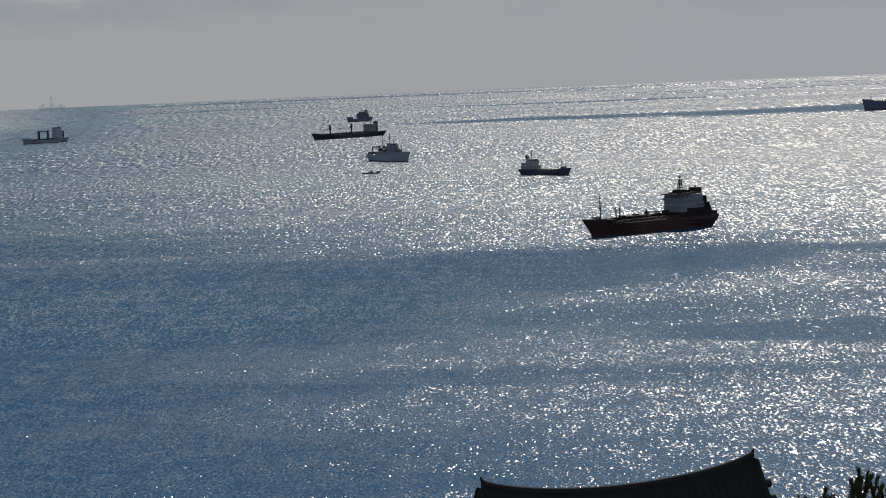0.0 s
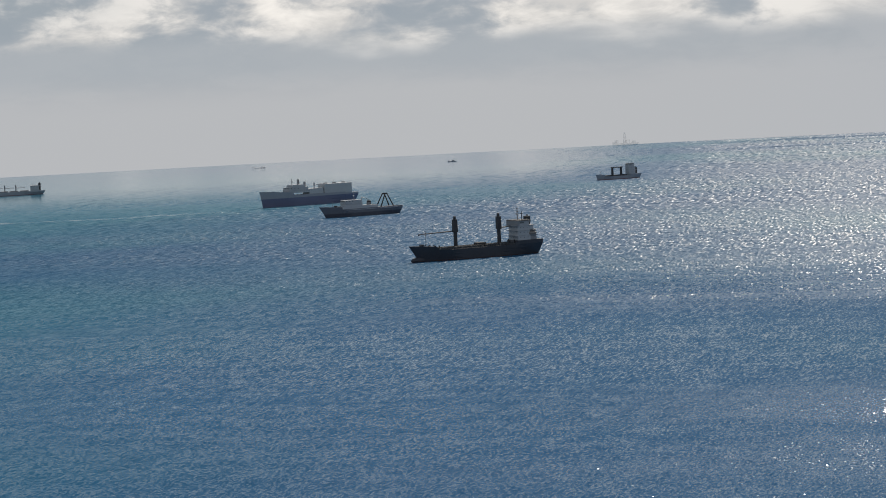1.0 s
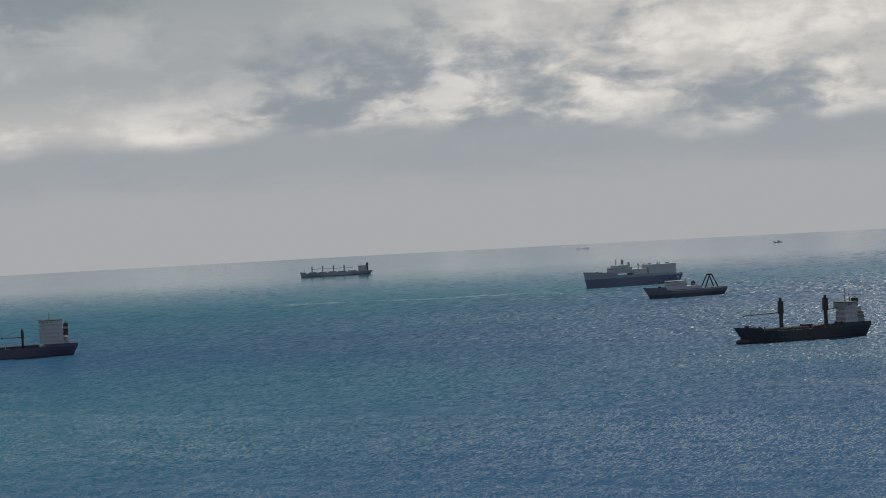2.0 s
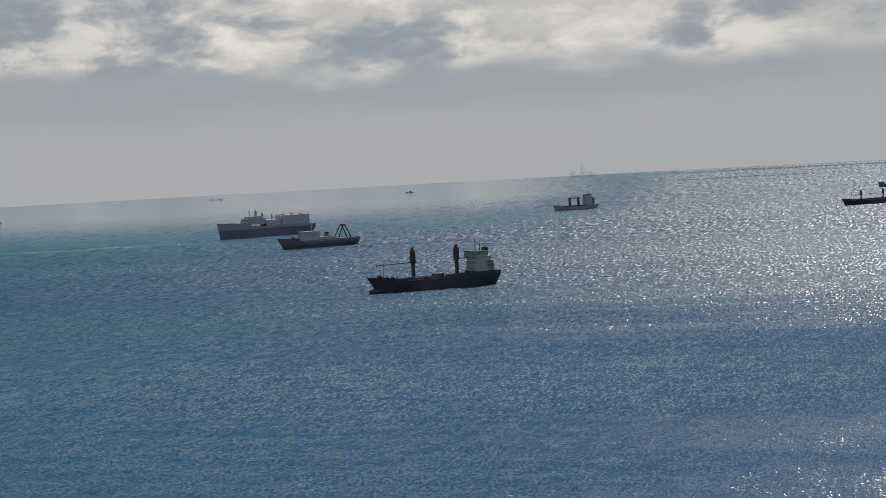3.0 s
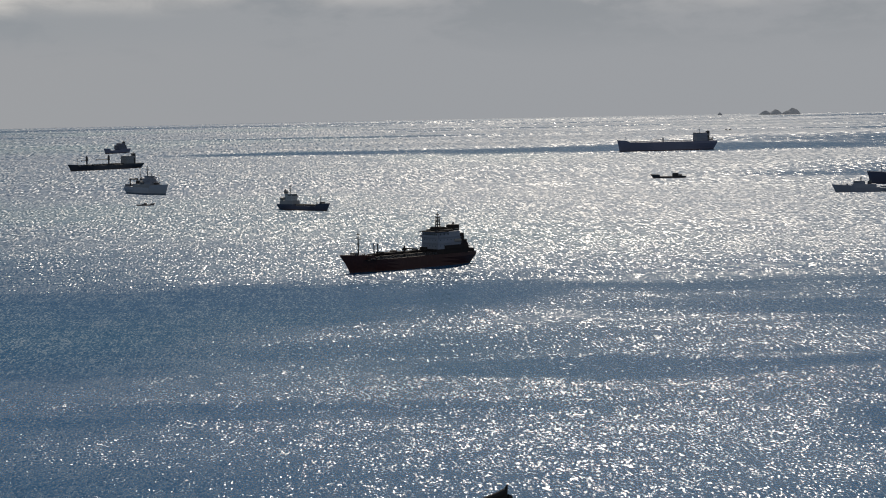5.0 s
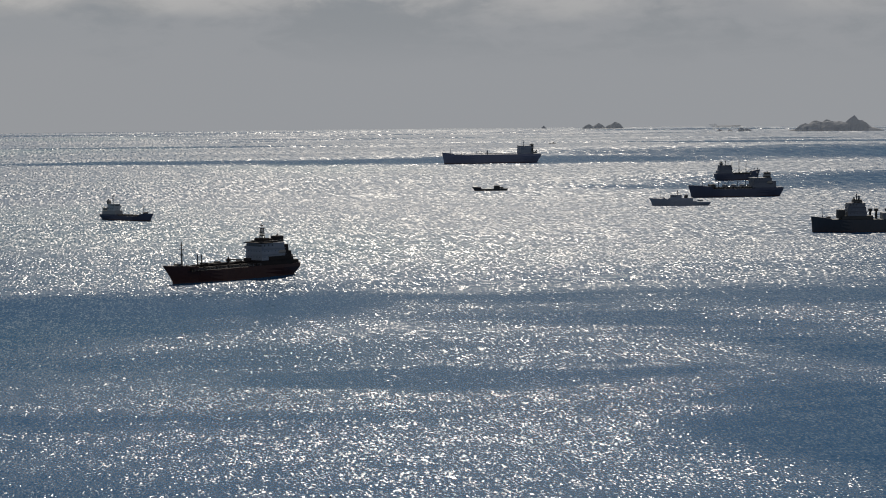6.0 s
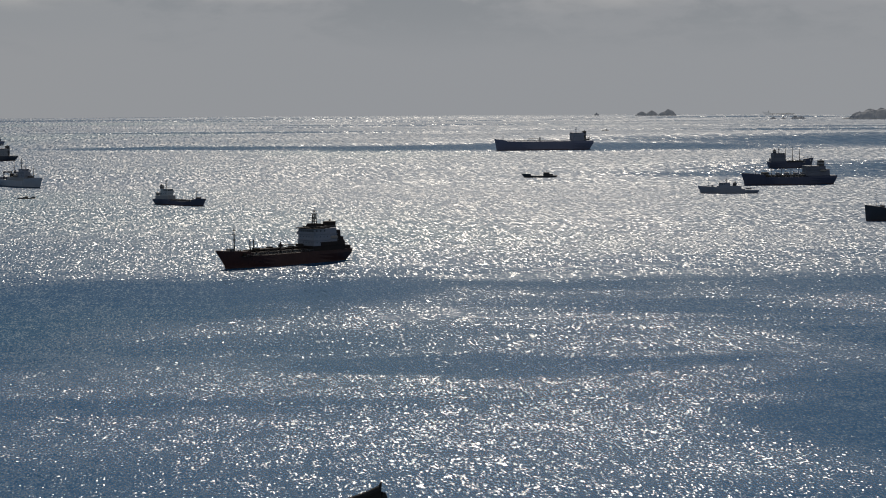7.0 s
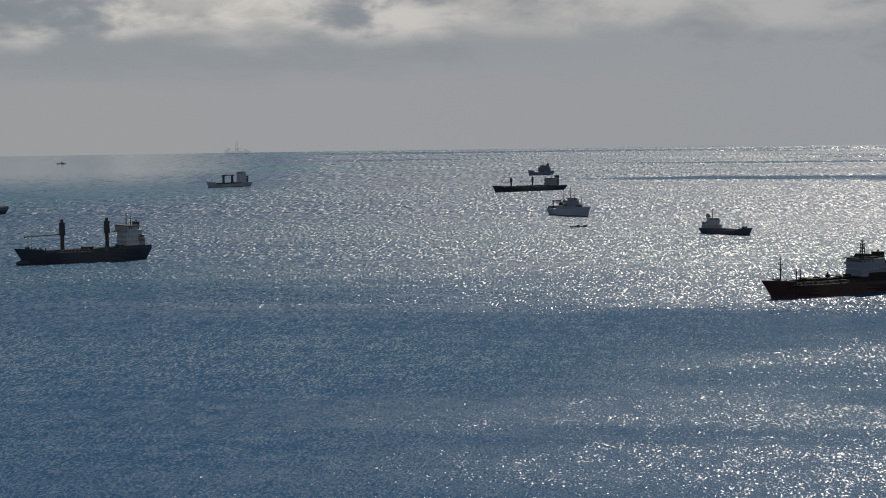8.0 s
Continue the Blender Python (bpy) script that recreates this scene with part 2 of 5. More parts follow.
SEA = sea_mat()
HILL = ground_mat("hill_scrub", (0.06, 0.075, 0.03), (0.12, 0.10, 0.06), 0.3)
ROCK = ground_mat("sea_rock", (0.43, 0.45, 0.49), (0.36, 0.38, 0.40), 0.05, depth=1.0)
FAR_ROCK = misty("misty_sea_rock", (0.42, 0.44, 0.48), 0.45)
NEEDLE = ground_mat("pine_needles", (0.035, 0.06, 0.022), (0.06, 0.075, 0.03), 3.0, 0.7, 0.005)
BARK = ground_mat("pine_bark", (0.12, 0.08, 0.055), (0.07, 0.05, 0.04), 4.0, depth=0.02)
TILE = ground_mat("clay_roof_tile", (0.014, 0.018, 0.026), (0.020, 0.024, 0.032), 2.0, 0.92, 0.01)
PLASTER = ground_mat("lime_plaster", (0.62, 0.58, 0.5), (0.5, 0.46, 0.4), 0.8, 0.9, 0.004)
TIMBER = ground_mat("painted_timber", (0.16, 0.05, 0.035), (0.1, 0.04, 0.03), 2.0, 0.7, 0.004)
HULL_BLACK = paint("black_hull_paint", (0.034, 0.042, 0.06), 0.5, 0.25, 0.5, (0.04, 0.015, 0.015))
HULL_RED = paint("oxide_red_hull_paint", (0.045, 0.014, 0.013), 0.55, 0.4, 0.7, (0.05, 0.02, 0.02))
HULL_NAVY = paint("navy_hull_paint", (0.06, 0.072, 0.125), 0.5, 0.25, 0.6, (0.05, 0.02, 0.02))
HULL_SLATE = paint("slate_hull_paint", (0.15, 0.165, 0.25), 0.5, 0.2, 0.8, (0.06, 0.03, 0.03))
HULL_GREY = paint("grey_hull_paint", (0.30, 0.34, 0.40), 0.5, 0.15, 0.6)
HULL_BLUE = paint("blue_grey_hull_paint", (0.13, 0.15, 0.19), 0.5, 0.2, 3.4, (0.055, 0.066, 0.095))
HULL_WHITE = paint("pale_hull_paint", (0.36, 0.40, 0.47), 0.5, 0.2, 0.8, (0.06, 0.09, 0.14))
WHITE = paint("white_ship_paint", (0.72, 0.73, 0.74), 0.45, 0.2)
GREY = paint("grey_ship_paint", (0.27, 0.285, 0.31), 0.5, 0.2)
STEEL = paint("slate_house_paint", (0.13, 0.145, 0.19), 0.5, 0.2)
PALE = paint("haze_grey_paint", (0.44, 0.47, 0.51), 0.6, 0.05)
# blue-grey that puts the shade on the tanker's white house into the colour
SHADE = paint("shaded_blue_grey_paint", (0.24, 0.27, 0.34), 0.5, 0.2)
HAZE = misty("hazed_white_paint", (0.8, 0.8, 0.8), 0.84)
DARK = paint("dark_deck_paint", (0.034, 0.036, 0.042), 0.65, 0.1)
SOOT = paint("dark_tanker_paint", (0.016, 0.012, 0.013), 0.85, 0.3)
DECK = paint("red_deck_paint", (0.035, 0.02, 0.018), 0.7, 0.4)
BUFF = paint("dark_crane_paint", (0.04, 0.042, 0.05), 0.6, 0.1)
GLASS = paint("dark_window_glass", (0.05, 0.06, 0.075), 0.3, 0.0)

# ---- mesh helpers ----
def link_mesh(name, bm, material, smooth=False):
    me = bpy.data.meshes.new(name)
    bm.to_mesh(me)
    bm.free()
    me.materials.append(material)
    if smooth:
        for p in me.polygons:
            p.use_smooth = True
    return new(name, me)


def part(name, bm, material, parent, label="", smooth=False):
    ob = link_mesh(name, bm, material, smooth)
    ob.parent = parent
    return tagged(ob, label)


def again(ob, m):
    """The same part once more at another pose on the same parent, on the same mesh."""
    o = new(ob.name.split(".")[0], ob.data)
    o.parent, o.matrix_basis = ob.parent, m
    return o


def box(bm, x0, x1, y0, y1, z0, z1, taper=0.0, bevel=0.0, rake=0.0):
    """taper: how far the sides lean in at the top; rake: how far the top is shifted along x."""
    v = [bm.verts.new(p) for p in ((x0, y0, z0), (x1, y0, z0), (x1, y1, z0), (x0, y1, z0),
                                   (x0 + taper + rake, y0 + taper, z1), (x1 - taper + rake, y0 + taper, z1),
                                   (x1 - taper + rake, y1 - taper, z1), (x0 + taper + rake, y1 - taper, z1))]
    f = [bm.faces.new([v[i] for i in q]) for q in ((3, 2, 1, 0), (4, 5, 6, 7), (0, 1, 5, 4), (1, 2, 6, 5), (2, 3, 7, 6), (3, 0, 4, 7))]
    if bevel:
        edges = list({e for q in f for e in q.edges})
        bmesh.ops.bevel(bm, geom=edges, offset=bevel, segments=2, affect="EDGES", profile=0.5)
    return bm


def rod(bm, a, b, r0, r1=None, n=8):
    a, b = Vector(a), Vector(b)
    r1 = r0 if r1 is None else r1
    w = (b - a).normalized()
    u = w.orthogonal().normalized()
    v = w.cross(u)
    rings = []
    for p, r in ((a, r0), (b, r1)):
        rings.append([bm.verts.new(p + (u * math.cos(i * math.tau / n) + v * math.sin(i * math.tau / n)) * r) for i in range(n)])
    for i in range(n):
        bm.faces.new((rings[0][i], rings[0][(i + 1) % n], rings[1][(i + 1) % n], rings[1][i]))
    bm.faces.new(rings[0][::-1])
    bm.faces.new(rings[1])
    return bm


def base(name, x, y, heading, label, category, group="ships at anchor", z=0.0):
    e = new(name)
    e.matrix_basis = pose(x, y, z, 0, 0, heading)
    return tagged(e, label, category, group)


# ---- sea and land ----
def build_sea():
    front = np.radians(np.arange(-42, 42.01, 0.16))
    back = np.radians(np.arange(45, 316, 3.0))
    az = np.concatenate([front, back])
    radii = 200 * (4950 / 200) ** np.linspace(0, 1, 400)
    a, r = np.meshgrid(az, radii)
    x, y = r * np.sin(a), r * np.cos(a)
    fade = np.clip((2600 - r) / 1800, 0, 1)
    z = 0.16 * np.sin(0.21 * y + 0.05 * x + 1.3 * np.sin(0.011 * x)) + 0.12 * np.sin(0.33 * y - 0.12 * x + 0.9) + 0.10 * np.sin(0.5 * y + 0.31 * x + 2 * np.sin(0.02 * y))
    z = 0.45 * z * fade - 0.05
    n, k = len(radii), len(az)
    verts = np.stack([x.ravel(), y.ravel(), z.ravel()], 1)
    i = np.arange(n - 1)[:, None] * k
    j = np.arange(k)[None, :]
    j2 = (j + 1) % k
    quads = np.stack([i + j, i + k + j, i + k + j2, i + j2], -1).reshape(-1, 4)
    centre = len(verts)
    verts = np.vstack([verts, [[0, 0, -0.05]]])
    fan = [(centre, int(q), int((q + 1) % k)) for q in range(k)]
    me = bpy.data.meshes.new("sea")
    me.from_pydata(verts.tolist(), [], [tuple(q[::-1]) for q in quads.tolist()] + [f[::-1] for f in fan])
    me.update()
    me.materials.append(SEA)
    for p in me.polygons:
        p.use_smooth = True
    if me.polygons[10].normal.z < 0:
        me.flip_normals()
    return tagged(new("water", me), "wind-ruffled blue-grey sea glittering under the sun", "sea", kind="structure")


def land_height(x, y):
    """The hillside: a shelf at the camera, a terrace for the hall, then a steep shore."""
    r = math.hypot(x, max(y, 0.0) + 0.0) if y > 0 else abs(x) * 0.35
    steps = ((0, 88.4), (3, 88.0), (30, 77.5), (60, 70.5), (80, 67.0), (100, 66.0), (130, 52.0), (215, -2.0), (300, -6.0))
    z = steps[-1][1]
    for (r0, z0), (r1, z1) in zip(steps, steps[1:]):
        if r0 <= r < r1:
            z = z0 + (z1 - z0) * (r - r0) / (r1 - r0)
            break
    if y < 0:
        z += min(-y, 150) * 0.12
    bumps = 1.2 * noise.noise((x * 0.05, y * 0.05, 3.0)) + 0.4 * noise.noise((x * 0.2, y * 0.2, 7.0))
    return z + bumps * min(1.0, math.hypot(x, y) / 12)


def build_hill():
    bm = bmesh.new()
    xs, ys = [i * 6.0 - 240 for i in range(81)], [j * 6.0 - 180 for j in range(71)]
    grid = [[bm.verts.new((x, y, land_height(x, y))) for x in xs] for y in ys]
    for j in range(len(ys) - 1):
        for i in range(len(xs) - 1):
            bm.faces.new((grid[j][i], grid[j][i + 1], grid[j + 1][i + 1], grid[j + 1][i]))
    ob = link_mesh("ground", bm, HILL, True)
    return tagged(ob, "scrub-covered hillside falling steeply to the shore", "hillside", kind="structure")


build_sea()
build_hill()


# ---- ships ----
def hull_mesh(L, B, mid, bow, stern, fore=0.12, poop=0.2, rake=0.05, draft=2.0, bulb=False, square=0.75, tuck=0.5):
    """A hull: bow at +x, waterline at z 0. mid, bow, stern: deck heights; fore, poop: lengths of raised ends; tuck: how far the stern is cut away under its counter."""
    bm = bmesh.new()
    cuts = [0, 0.02, 0.06, 0.12, poop - 0.004, poop + 0.004, 0.35, 0.5, 0.65, 0.75, 1 - fore - 0.015, 1 - fore + 0.005, 0.92, 0.95, 0.975, 0.99, 1.0]
    cuts = sorted({min(max(c, 0), 1) for c in cuts})
    levels = (0.0, 0.18, 0.36, 0.6, 0.8, 1.0)
    rows = []
    for s in cuts:
        top = stern if s <= poop else (bow if s > 1 - fore else mid)
        top += 0.25 * (mid * 0.3) * max(0, s - 0.8) / 0.2
        if s > 1 - fore:
            top += 0.10 * bow * (s - 1 + fore) / fore
        row = []
        for k in levels:
            z = -draft + k * (top + draft)
            up = max(0.0, z) / top
            full = min(1.0, max(0.0, (1 - s) / 0.26)) ** 0.62
            fine = min(1.0, max(0.0, (1 - s) / 0.34)) ** 0.95
            aft_full = square + (1 - square) * min(1.0, s / 0.12)
            aft_fine = tuck + (1 - tuck) * min(1.0, s / 0.25)
            half = B / 2 * ((fine + (full - fine) * up) * (aft_fine + (aft_full - aft_fine) * min(1, up * 1.4)))
            half = max(half, 0.12)
            x = -L / 2 + s * L
            if s > 0.85:
                x += rake * L * up ** 1.2 * ((s - 0.85) / 0.15) ** 2
            if s < 0.1:
                x -= 0.035 * L * min(1.0, up * 1.3) * (1 - s / 0.1)
            row.append((x, half, z))
        rows.append(row)
    left = [[bm.verts.new((x, h, z)) for x, h, z in row] for row in rows]
    right = [[bm.verts.new((x, -h, z)) for x, h, z in row] for row in rows]
    for a in range(len(rows) - 1):
        for k in range(len(levels) - 1):
            bm.faces.new((left[a][k], left[a][k + 1], left[a + 1][k + 1], left[a + 1][k]))
            bm.faces.new((right[a][k], right[a + 1][k], right[a + 1][k + 1], right[a][k + 1]))
        bm.faces.new((left[a][-1], right[a][-1], right[a + 1][-1], left[a + 1][-1]))
        bm.faces.new((left[a][0], left[a + 1][0], right[a + 1][0], right[a][0]))
    for k in range(len(levels) - 1):
        bm.faces.new((left[0][k], right[0][k], right[0][k + 1], left[0][k + 1]))
        bm.faces.new((left[-1][k], left[-1][k + 1], right[-1][k + 1], right[-1][k]))
    if bulb:
        n = 10
        prev = None
        for i in range(7):
            a = i / 6
            r = 1.5 * math.sqrt(max(0.0, 1 - (a * 1.0) ** 2)) + 0.02
            ring = [bm.verts.new((L / 2 - 1.5 + a * 0.045 * L, r * 0.8 * math.cos(q * math.tau / n), -0.5 + r * math.sin(q * math.tau / n))) for q in range(n)]
            if prev:
                for q in range(n):
                    bm.faces.new((prev[q], prev[(q + 1) % n], ring[(q + 1) % n], ring[q]))
            prev = ring
        bm.faces.new(prev)
    bmesh.ops.recalc_face_normals(bm, faces=bm.faces)
    return bm


def rails(parent, x0, x1, half, z, step=2.4):
    """Guard rails along both sides of a deck."""
    for side in (-1, 1):
        bm = bmesh.new()
        n = max(2, int((x1 - x0) / step))
        for i in range(n + 1):
            x = x0 + (x1 - x0) * i / n
            rod(bm, (x, side * half, z), (x, side * half, z + 1.05), 0.035, n=4)
        for h in (0.55, 1.05):
            rod(bm, (x0, side * half, z + h), (x1, side * half, z + h), 0.03, n=4)
        part("railing", bm, GREY, parent)


def windows(parent, x, y0, y1, z, count, w=0.75, h=0.75, facing="x"):
    """A row of square windows on a wall that faces +x, or +y and -y."""
    first = None
    for i in range(count):
        p = y0 + (y1 - y0) * (i + 0.5) / count
        at = pose(x, p, z) if facing == "x" else pose(p, x, z, 0, 0, 90)
        if first is None:
            bm = box(bmesh.new(), -0.04, 0.05, -w / 2, w / 2, -h / 2, h / 2)
            first = part("window", bm, GLASS, parent)
            first.matrix_basis = at
        else:
            again(first, at)


def house(parent, name, x0, x1, half, z0, decks, deck_h=2.5, step=0.5, material=None, lit_sides=True, wing=1.0, panes=7):
    """A deckhouse of several decks, the bridge on top with its windows and wings."""
    material = material or WHITE
    body = None
    for d in range(decks):
        a, b, w = x0 + step * d * 0.6, x1 - step * d * 0.25, half - step * d * 0.35
        z = z0 + d * deck_h
        bm = box(bmesh.new(), a, b, -w, w, z, z + deck_h - 0.12, bevel=0.08)
        box(bm, a - 0.5, b + 0.35, -w - 0.35, w + 0.35, z + deck_h - 0.12, z + deck_h)
        body = part(name if d == 0 else "deckhouse_tier", bm, material, parent)
        top = d == decks - 1
        if panes:
            if top:
                windows(body, b + 0.01, -w + 0.3, w - 0.3, z + deck_h * 0.60, panes, (2 * w - 0.6) / panes * 0.82, 0.95)
                for s in (-1, 1):
                    windows(body, s * (w + 0.01), b - (b - a) * 0.55, b - 0.3, z + deck_h * 0.60, 3, 0.9, 0.9, "y")
            elif lit_sides:
                n = max(2, int((b - a) / 2.2))
                for s in (-1, 1):
                    windows(body, s * (w + 0.01), a + 0.5, b - 0.5, z + deck_h * 0.58, n, 0.45, 0.45, "y")
                windows(body, b + 0.01, -w + 0.8, w - 0.8, z + deck_h * 0.58, max(2, panes - 3), 0.45, 0.45)
    z = z0 + decks * deck_h
    if wing:
        b, w = x1 - step * decks * 0.25, half
        for s in (-1, 1):
            y0, y1 = sorted((s * (w - 0.6), s * (w + wing)))
            bm = box(bmesh.new(), b - 1.9, b + 0.2, y0, y1, z - deck_h - 0.05, z - deck_h + 0.15)
            y0, y1 = sorted((s * (w + wing - 0.1), s * (w + wing)))
            box(bm, b - 1.9, b + 0.2, y0, y1, z - deck_h + 0.1, z - deck_h + 1.1)
            part("bridge_wing", bm, material, parent)
    bm = bmesh.new()
    a, b = x0 + step * decks * 0.6, x1 - step * decks * 0.25
    w = half - step * decks * 0.35
    for px, py in ((a + 0.3, -w + 0.2), (a + 0.3, w - 0.2), (b - 0.2, -w + 0.2), (b - 0.2, w - 0.2)):
        rod(bm, (px, py, z), (px, py, z + 1.0), 0.04, n=4)
    for s in (-1, 1):
        rod(bm, (a + 0.3, s * (w - 0.2), z + 1.0), (b - 0.2, s * (w - 0.2), z + 1.0), 0.035, n=4)
    rod(bm, (a + 0.3, -w + 0.2, z + 1.0), (a + 0.3, w - 0.2, z + 1.0), 0.035, n=4)
    rod(bm, (b - 0.2, -w + 0.2, z + 1.0), (b - 0.2, w - 0.2, z + 1.0), 0.035, n=4)
    part("top_rail", bm, GREY, parent)
    return z


def mast(parent, x, z0, z1, r=0.22, arms=((0.6, 2.0), (0.8, 1.4)), material=None, y=0.0, radar=False, lattice=False):
    material = material or GREY
    bm = bmesh.new()
    h = z1 - z0
    if lattice:
        w = 0.85
        for px, py in ((-w, -w), (-w, w), (w, -w), (w, w)):
            rod(bm, (x + px, y + py, z0), (x + px * 0.6, y + py * 0.6, z0 + h * 0.72), r * 0.55, n=6)
        for i in range(1, 5):
            zz, q = z0 + h * 0.18 * i, w * (1 - 0.1 * i)
            for a, b in (((-q, -q), (q, -q)), ((q, -q), (q, q)), ((q, q), (-q, q)), ((-q, q), (-q, -q))):
                rod(bm, (x + a[0], y + a[1], zz), (x + b[0], y + b[1], zz), r * 0.45, n=5)
        rod(bm, (x, y, z0 + h * 0.6), (x, y, z1), r * 0.5, r * 0.25, 6)
    else:
        rod(bm, (x, y, z0), (x, y, z1), r, r * 0.4)
    for k, span in arms:
        rod(bm, (x, y - span / 2, z0 + h * k), (x, y + span / 2, z0 + h * k), r * 0.4, n=6)
        rod(bm, (x - span * 0.3, y, z0 + h * k), (x + span * 0.3, y, z0 + h * k), r * 0.35, n=6)
        for s in (-1, 1):
            box(bm, x - 0.16, x + 0.16, y + s * span / 2 - 0.16, y + s * span / 2 + 0.16, z0 + h * k, z0 + h * k + 0.45)
    ob = part("mast", bm, material, parent)
    if radar:
        bm = box(bmesh.new(), x + 0.2, x + 0.6, y - 1.5, y + 1.5, z0 + h * 0.5, z0 + h * 0.5 + 0.35, bevel=0.06)
        rod(bm, (x + 0.4, y, z0 + h * 0.4), (x + 0.4, y, z0 + h * 0.5), 0.2)
        rod(bm, (x, y, z0 + h * 0.42), (x + 0.5, y, z0 + h * 0.42), 0.15)
        part("radar", bm, WHITE, ob)
    return ob


def funnel(parent, x0, x1, half, z0, z1, material=None, rake=-0.4, band=None):
    bm = box(bmesh.new(), x0, x1, -half, half, z0, z1, 0.15, 0.25, rake)
    for q in (-0.35, 0.35):
        rod(bm, ((x0 + x1) / 2 + rake + q, 0, z1 - 0.1), ((x0 + x1) / 2 + rake * 1.4 + q, 0, z1 + 1.0), 0.22)
    f = part("funnel", bm, material or DARK, parent)
    bm = box(bmesh.new(), x0 + rake * 0.6 - 0.01, x1 + rake * 0.6 + 0.03, -half - 0.02, half + 0.02, z0 + (z1 - z0) * 0.55, z0 + (z1 - z0) * 0.72, 0.03)
    part("funnel_band", bm, band or GREY, f)
    return f


def deck_crane(parent, x, y, z, height, jib, turn, lift, material=None, r=0.9):
    """A pedestal crane: column, machinery house with cab, lattice-topped jib and its wire."""
    material = material or BUFF
    top = z + height
    bm = rod(bmesh.new(), (x, y, z), (x, y, top * 0.5 + z * 0.5), r, r * 0.92, 14)
    rod(bm, (x, y, z), (x, y, z + 0.7), r * 1.35, r * 1.05, 14)
    crane = part("crane_column", bm, material, parent)
    bm = box(bmesh.new(), x - r * 1.15, x + r * 1.15, y - r * 1.15, y + r * 1.15, top * 0.5 + z * 0.5, top * 0.9 + z * 0.1, 0.12, 0.15)
    box(bm, x - r * 0.55, x + r * 0.55, y - r * 0.7, y + r * 0.7, top * 0.9 + z * 0.1, top, 0.1, 0.08)
    part("crane_house", bm, material, crane)
    d = Vector((math.cos(radians(turn)) * math.cos(radians(lift)), math.sin(radians(turn)) * math.cos(radians(lift)), math.sin(radians(lift))))
    root = Vector((x, y, z + height * 0.54)) + Vector((d.x, d.y, 0)) * r * 1.2
    tip = root + d * jib
    side = Vector((-d.y, d.x, 0)).normalized()
    bm = bmesh.new()
    for s in (-1, 1):
        rod(bm, root + side * s * r * 0.55, tip + side * s * 0.2, 0.36, 0.28, 6)
    n = 8
    for i in range(n):
        a, b = root.lerp(tip, i / n), root.lerp(tip, (i + 1) / n)
        wa, wb = r * 0.55 + (0.2 - r * 0.55) * i / n, r * 0.55 + (0.2 - r * 0.55) * (i + 1) / n
        rod(bm, a + side * wa, b - side * wb, 0.08, n=4)
        rod(bm, a + side * wa, a - side * wa, 0.08, n=4)
    box(bm, tip.x - 0.3, tip.x + 0.3, tip.y - 0.3, tip.y + 0.3, tip.z - 0.9, tip.z + 0.3)
    part("jib", bm, material, crane)
    bm = rod(bmesh.new(), Vector((x, y, top)), tip, 0.05, n=4)
    part("hoist_wire", bm, DARK, crane)
    return crane


def hatches(parent, x0, x1, half, z, count, h=1.2, material=None):
    first = None
    w = (x1 - x0) / count
    for i in range(count):
        c = x0 + w * (i + 0.5)
        if first is None:
            bm = box(bmesh.new(), -w * 0.44, w * 0.44, -half, half, 0, h, 0.06, 0.08)
            for k in range(5):
                q = -w * 0.36 + w * 0.18 * k
                box(bm, q - 0.12, q + 0.12, -half, half, h, h + 0.15)
            first = part("hatch_cover", bm, material or DECK, parent)
            first.matrix_basis = pose(c, 0, z)
        else:
            again(first, pose(c, 0, z))


def lifeboat(parent, x, y, z, length=6.0):
    bm = bmesh.new()
    n, m = 8, 10
    prev = None
    for i in range(n + 1):
        a = -1 + 2 * i / n
        r = max(0.08, 1.15 * math.sqrt(max(0.0, 1 - abs(a) ** 2.6)))
        ring = [bm.verts.new((x + a * length / 2, y + r * math.cos(q * math.tau / m), z + 1.1 + r * 0.95 * math.sin(q * math.tau / m))) for q in range(m)]
        if prev:
            for q in range(m):
                bm.faces.new((prev[q], prev[(q + 1) % m], ring[(q + 1) % m], ring[q]))
        else:
            bm.faces.new(ring[::-1])
        prev = ring
    bm.faces.new(prev)
    boat = part("lifeboat", bm, BOAT, parent, "pale enclosed lifeboat in its davits", True)
    for dx in (-length * 0.32, length * 0.32):
        bm = rod(bmesh.new(), (x + dx, y * 0.72, z), (x + dx, y * 0.72, z + 2.6), 0.13, n=6)
        rod(bm, (x + dx, y * 0.72, z + 2.6), (x + dx, y, z + 2.75), 0.12, n=6)
        part("davit", bm, WHITE, boat)


BOAT = paint("faded_lifeboat_paint", (0.26, 0.24, 0.22), 0.5, 0.05)


def bow_gear(parent, x, z, half):
    """Windlass, bollards and an anchor on the forecastle."""
    bm = box(bmesh.new(), x - 1.2, x + 1.0, -1.6, 1.6, z, z + 0.9, 0.1, 0.1)
    rod(bm, (x, -2.2, z + 0.8), (x, 2.2, z + 0.8), 0.55, n=10)
    part("windlass", bm, DARK, parent)
    for s in (-1, 1):
        bm = rod(bmesh.new(), (x - 3, s * half * 0.7, z), (x - 3, s * half * 0.7, z + 0.8), 0.25)
        rod(bm, (x - 3.9, s * half * 0.7, z), (x - 3.9, s * half * 0.7, z + 0.8), 0.25)
        part("bollard", bm, DARK, parent)


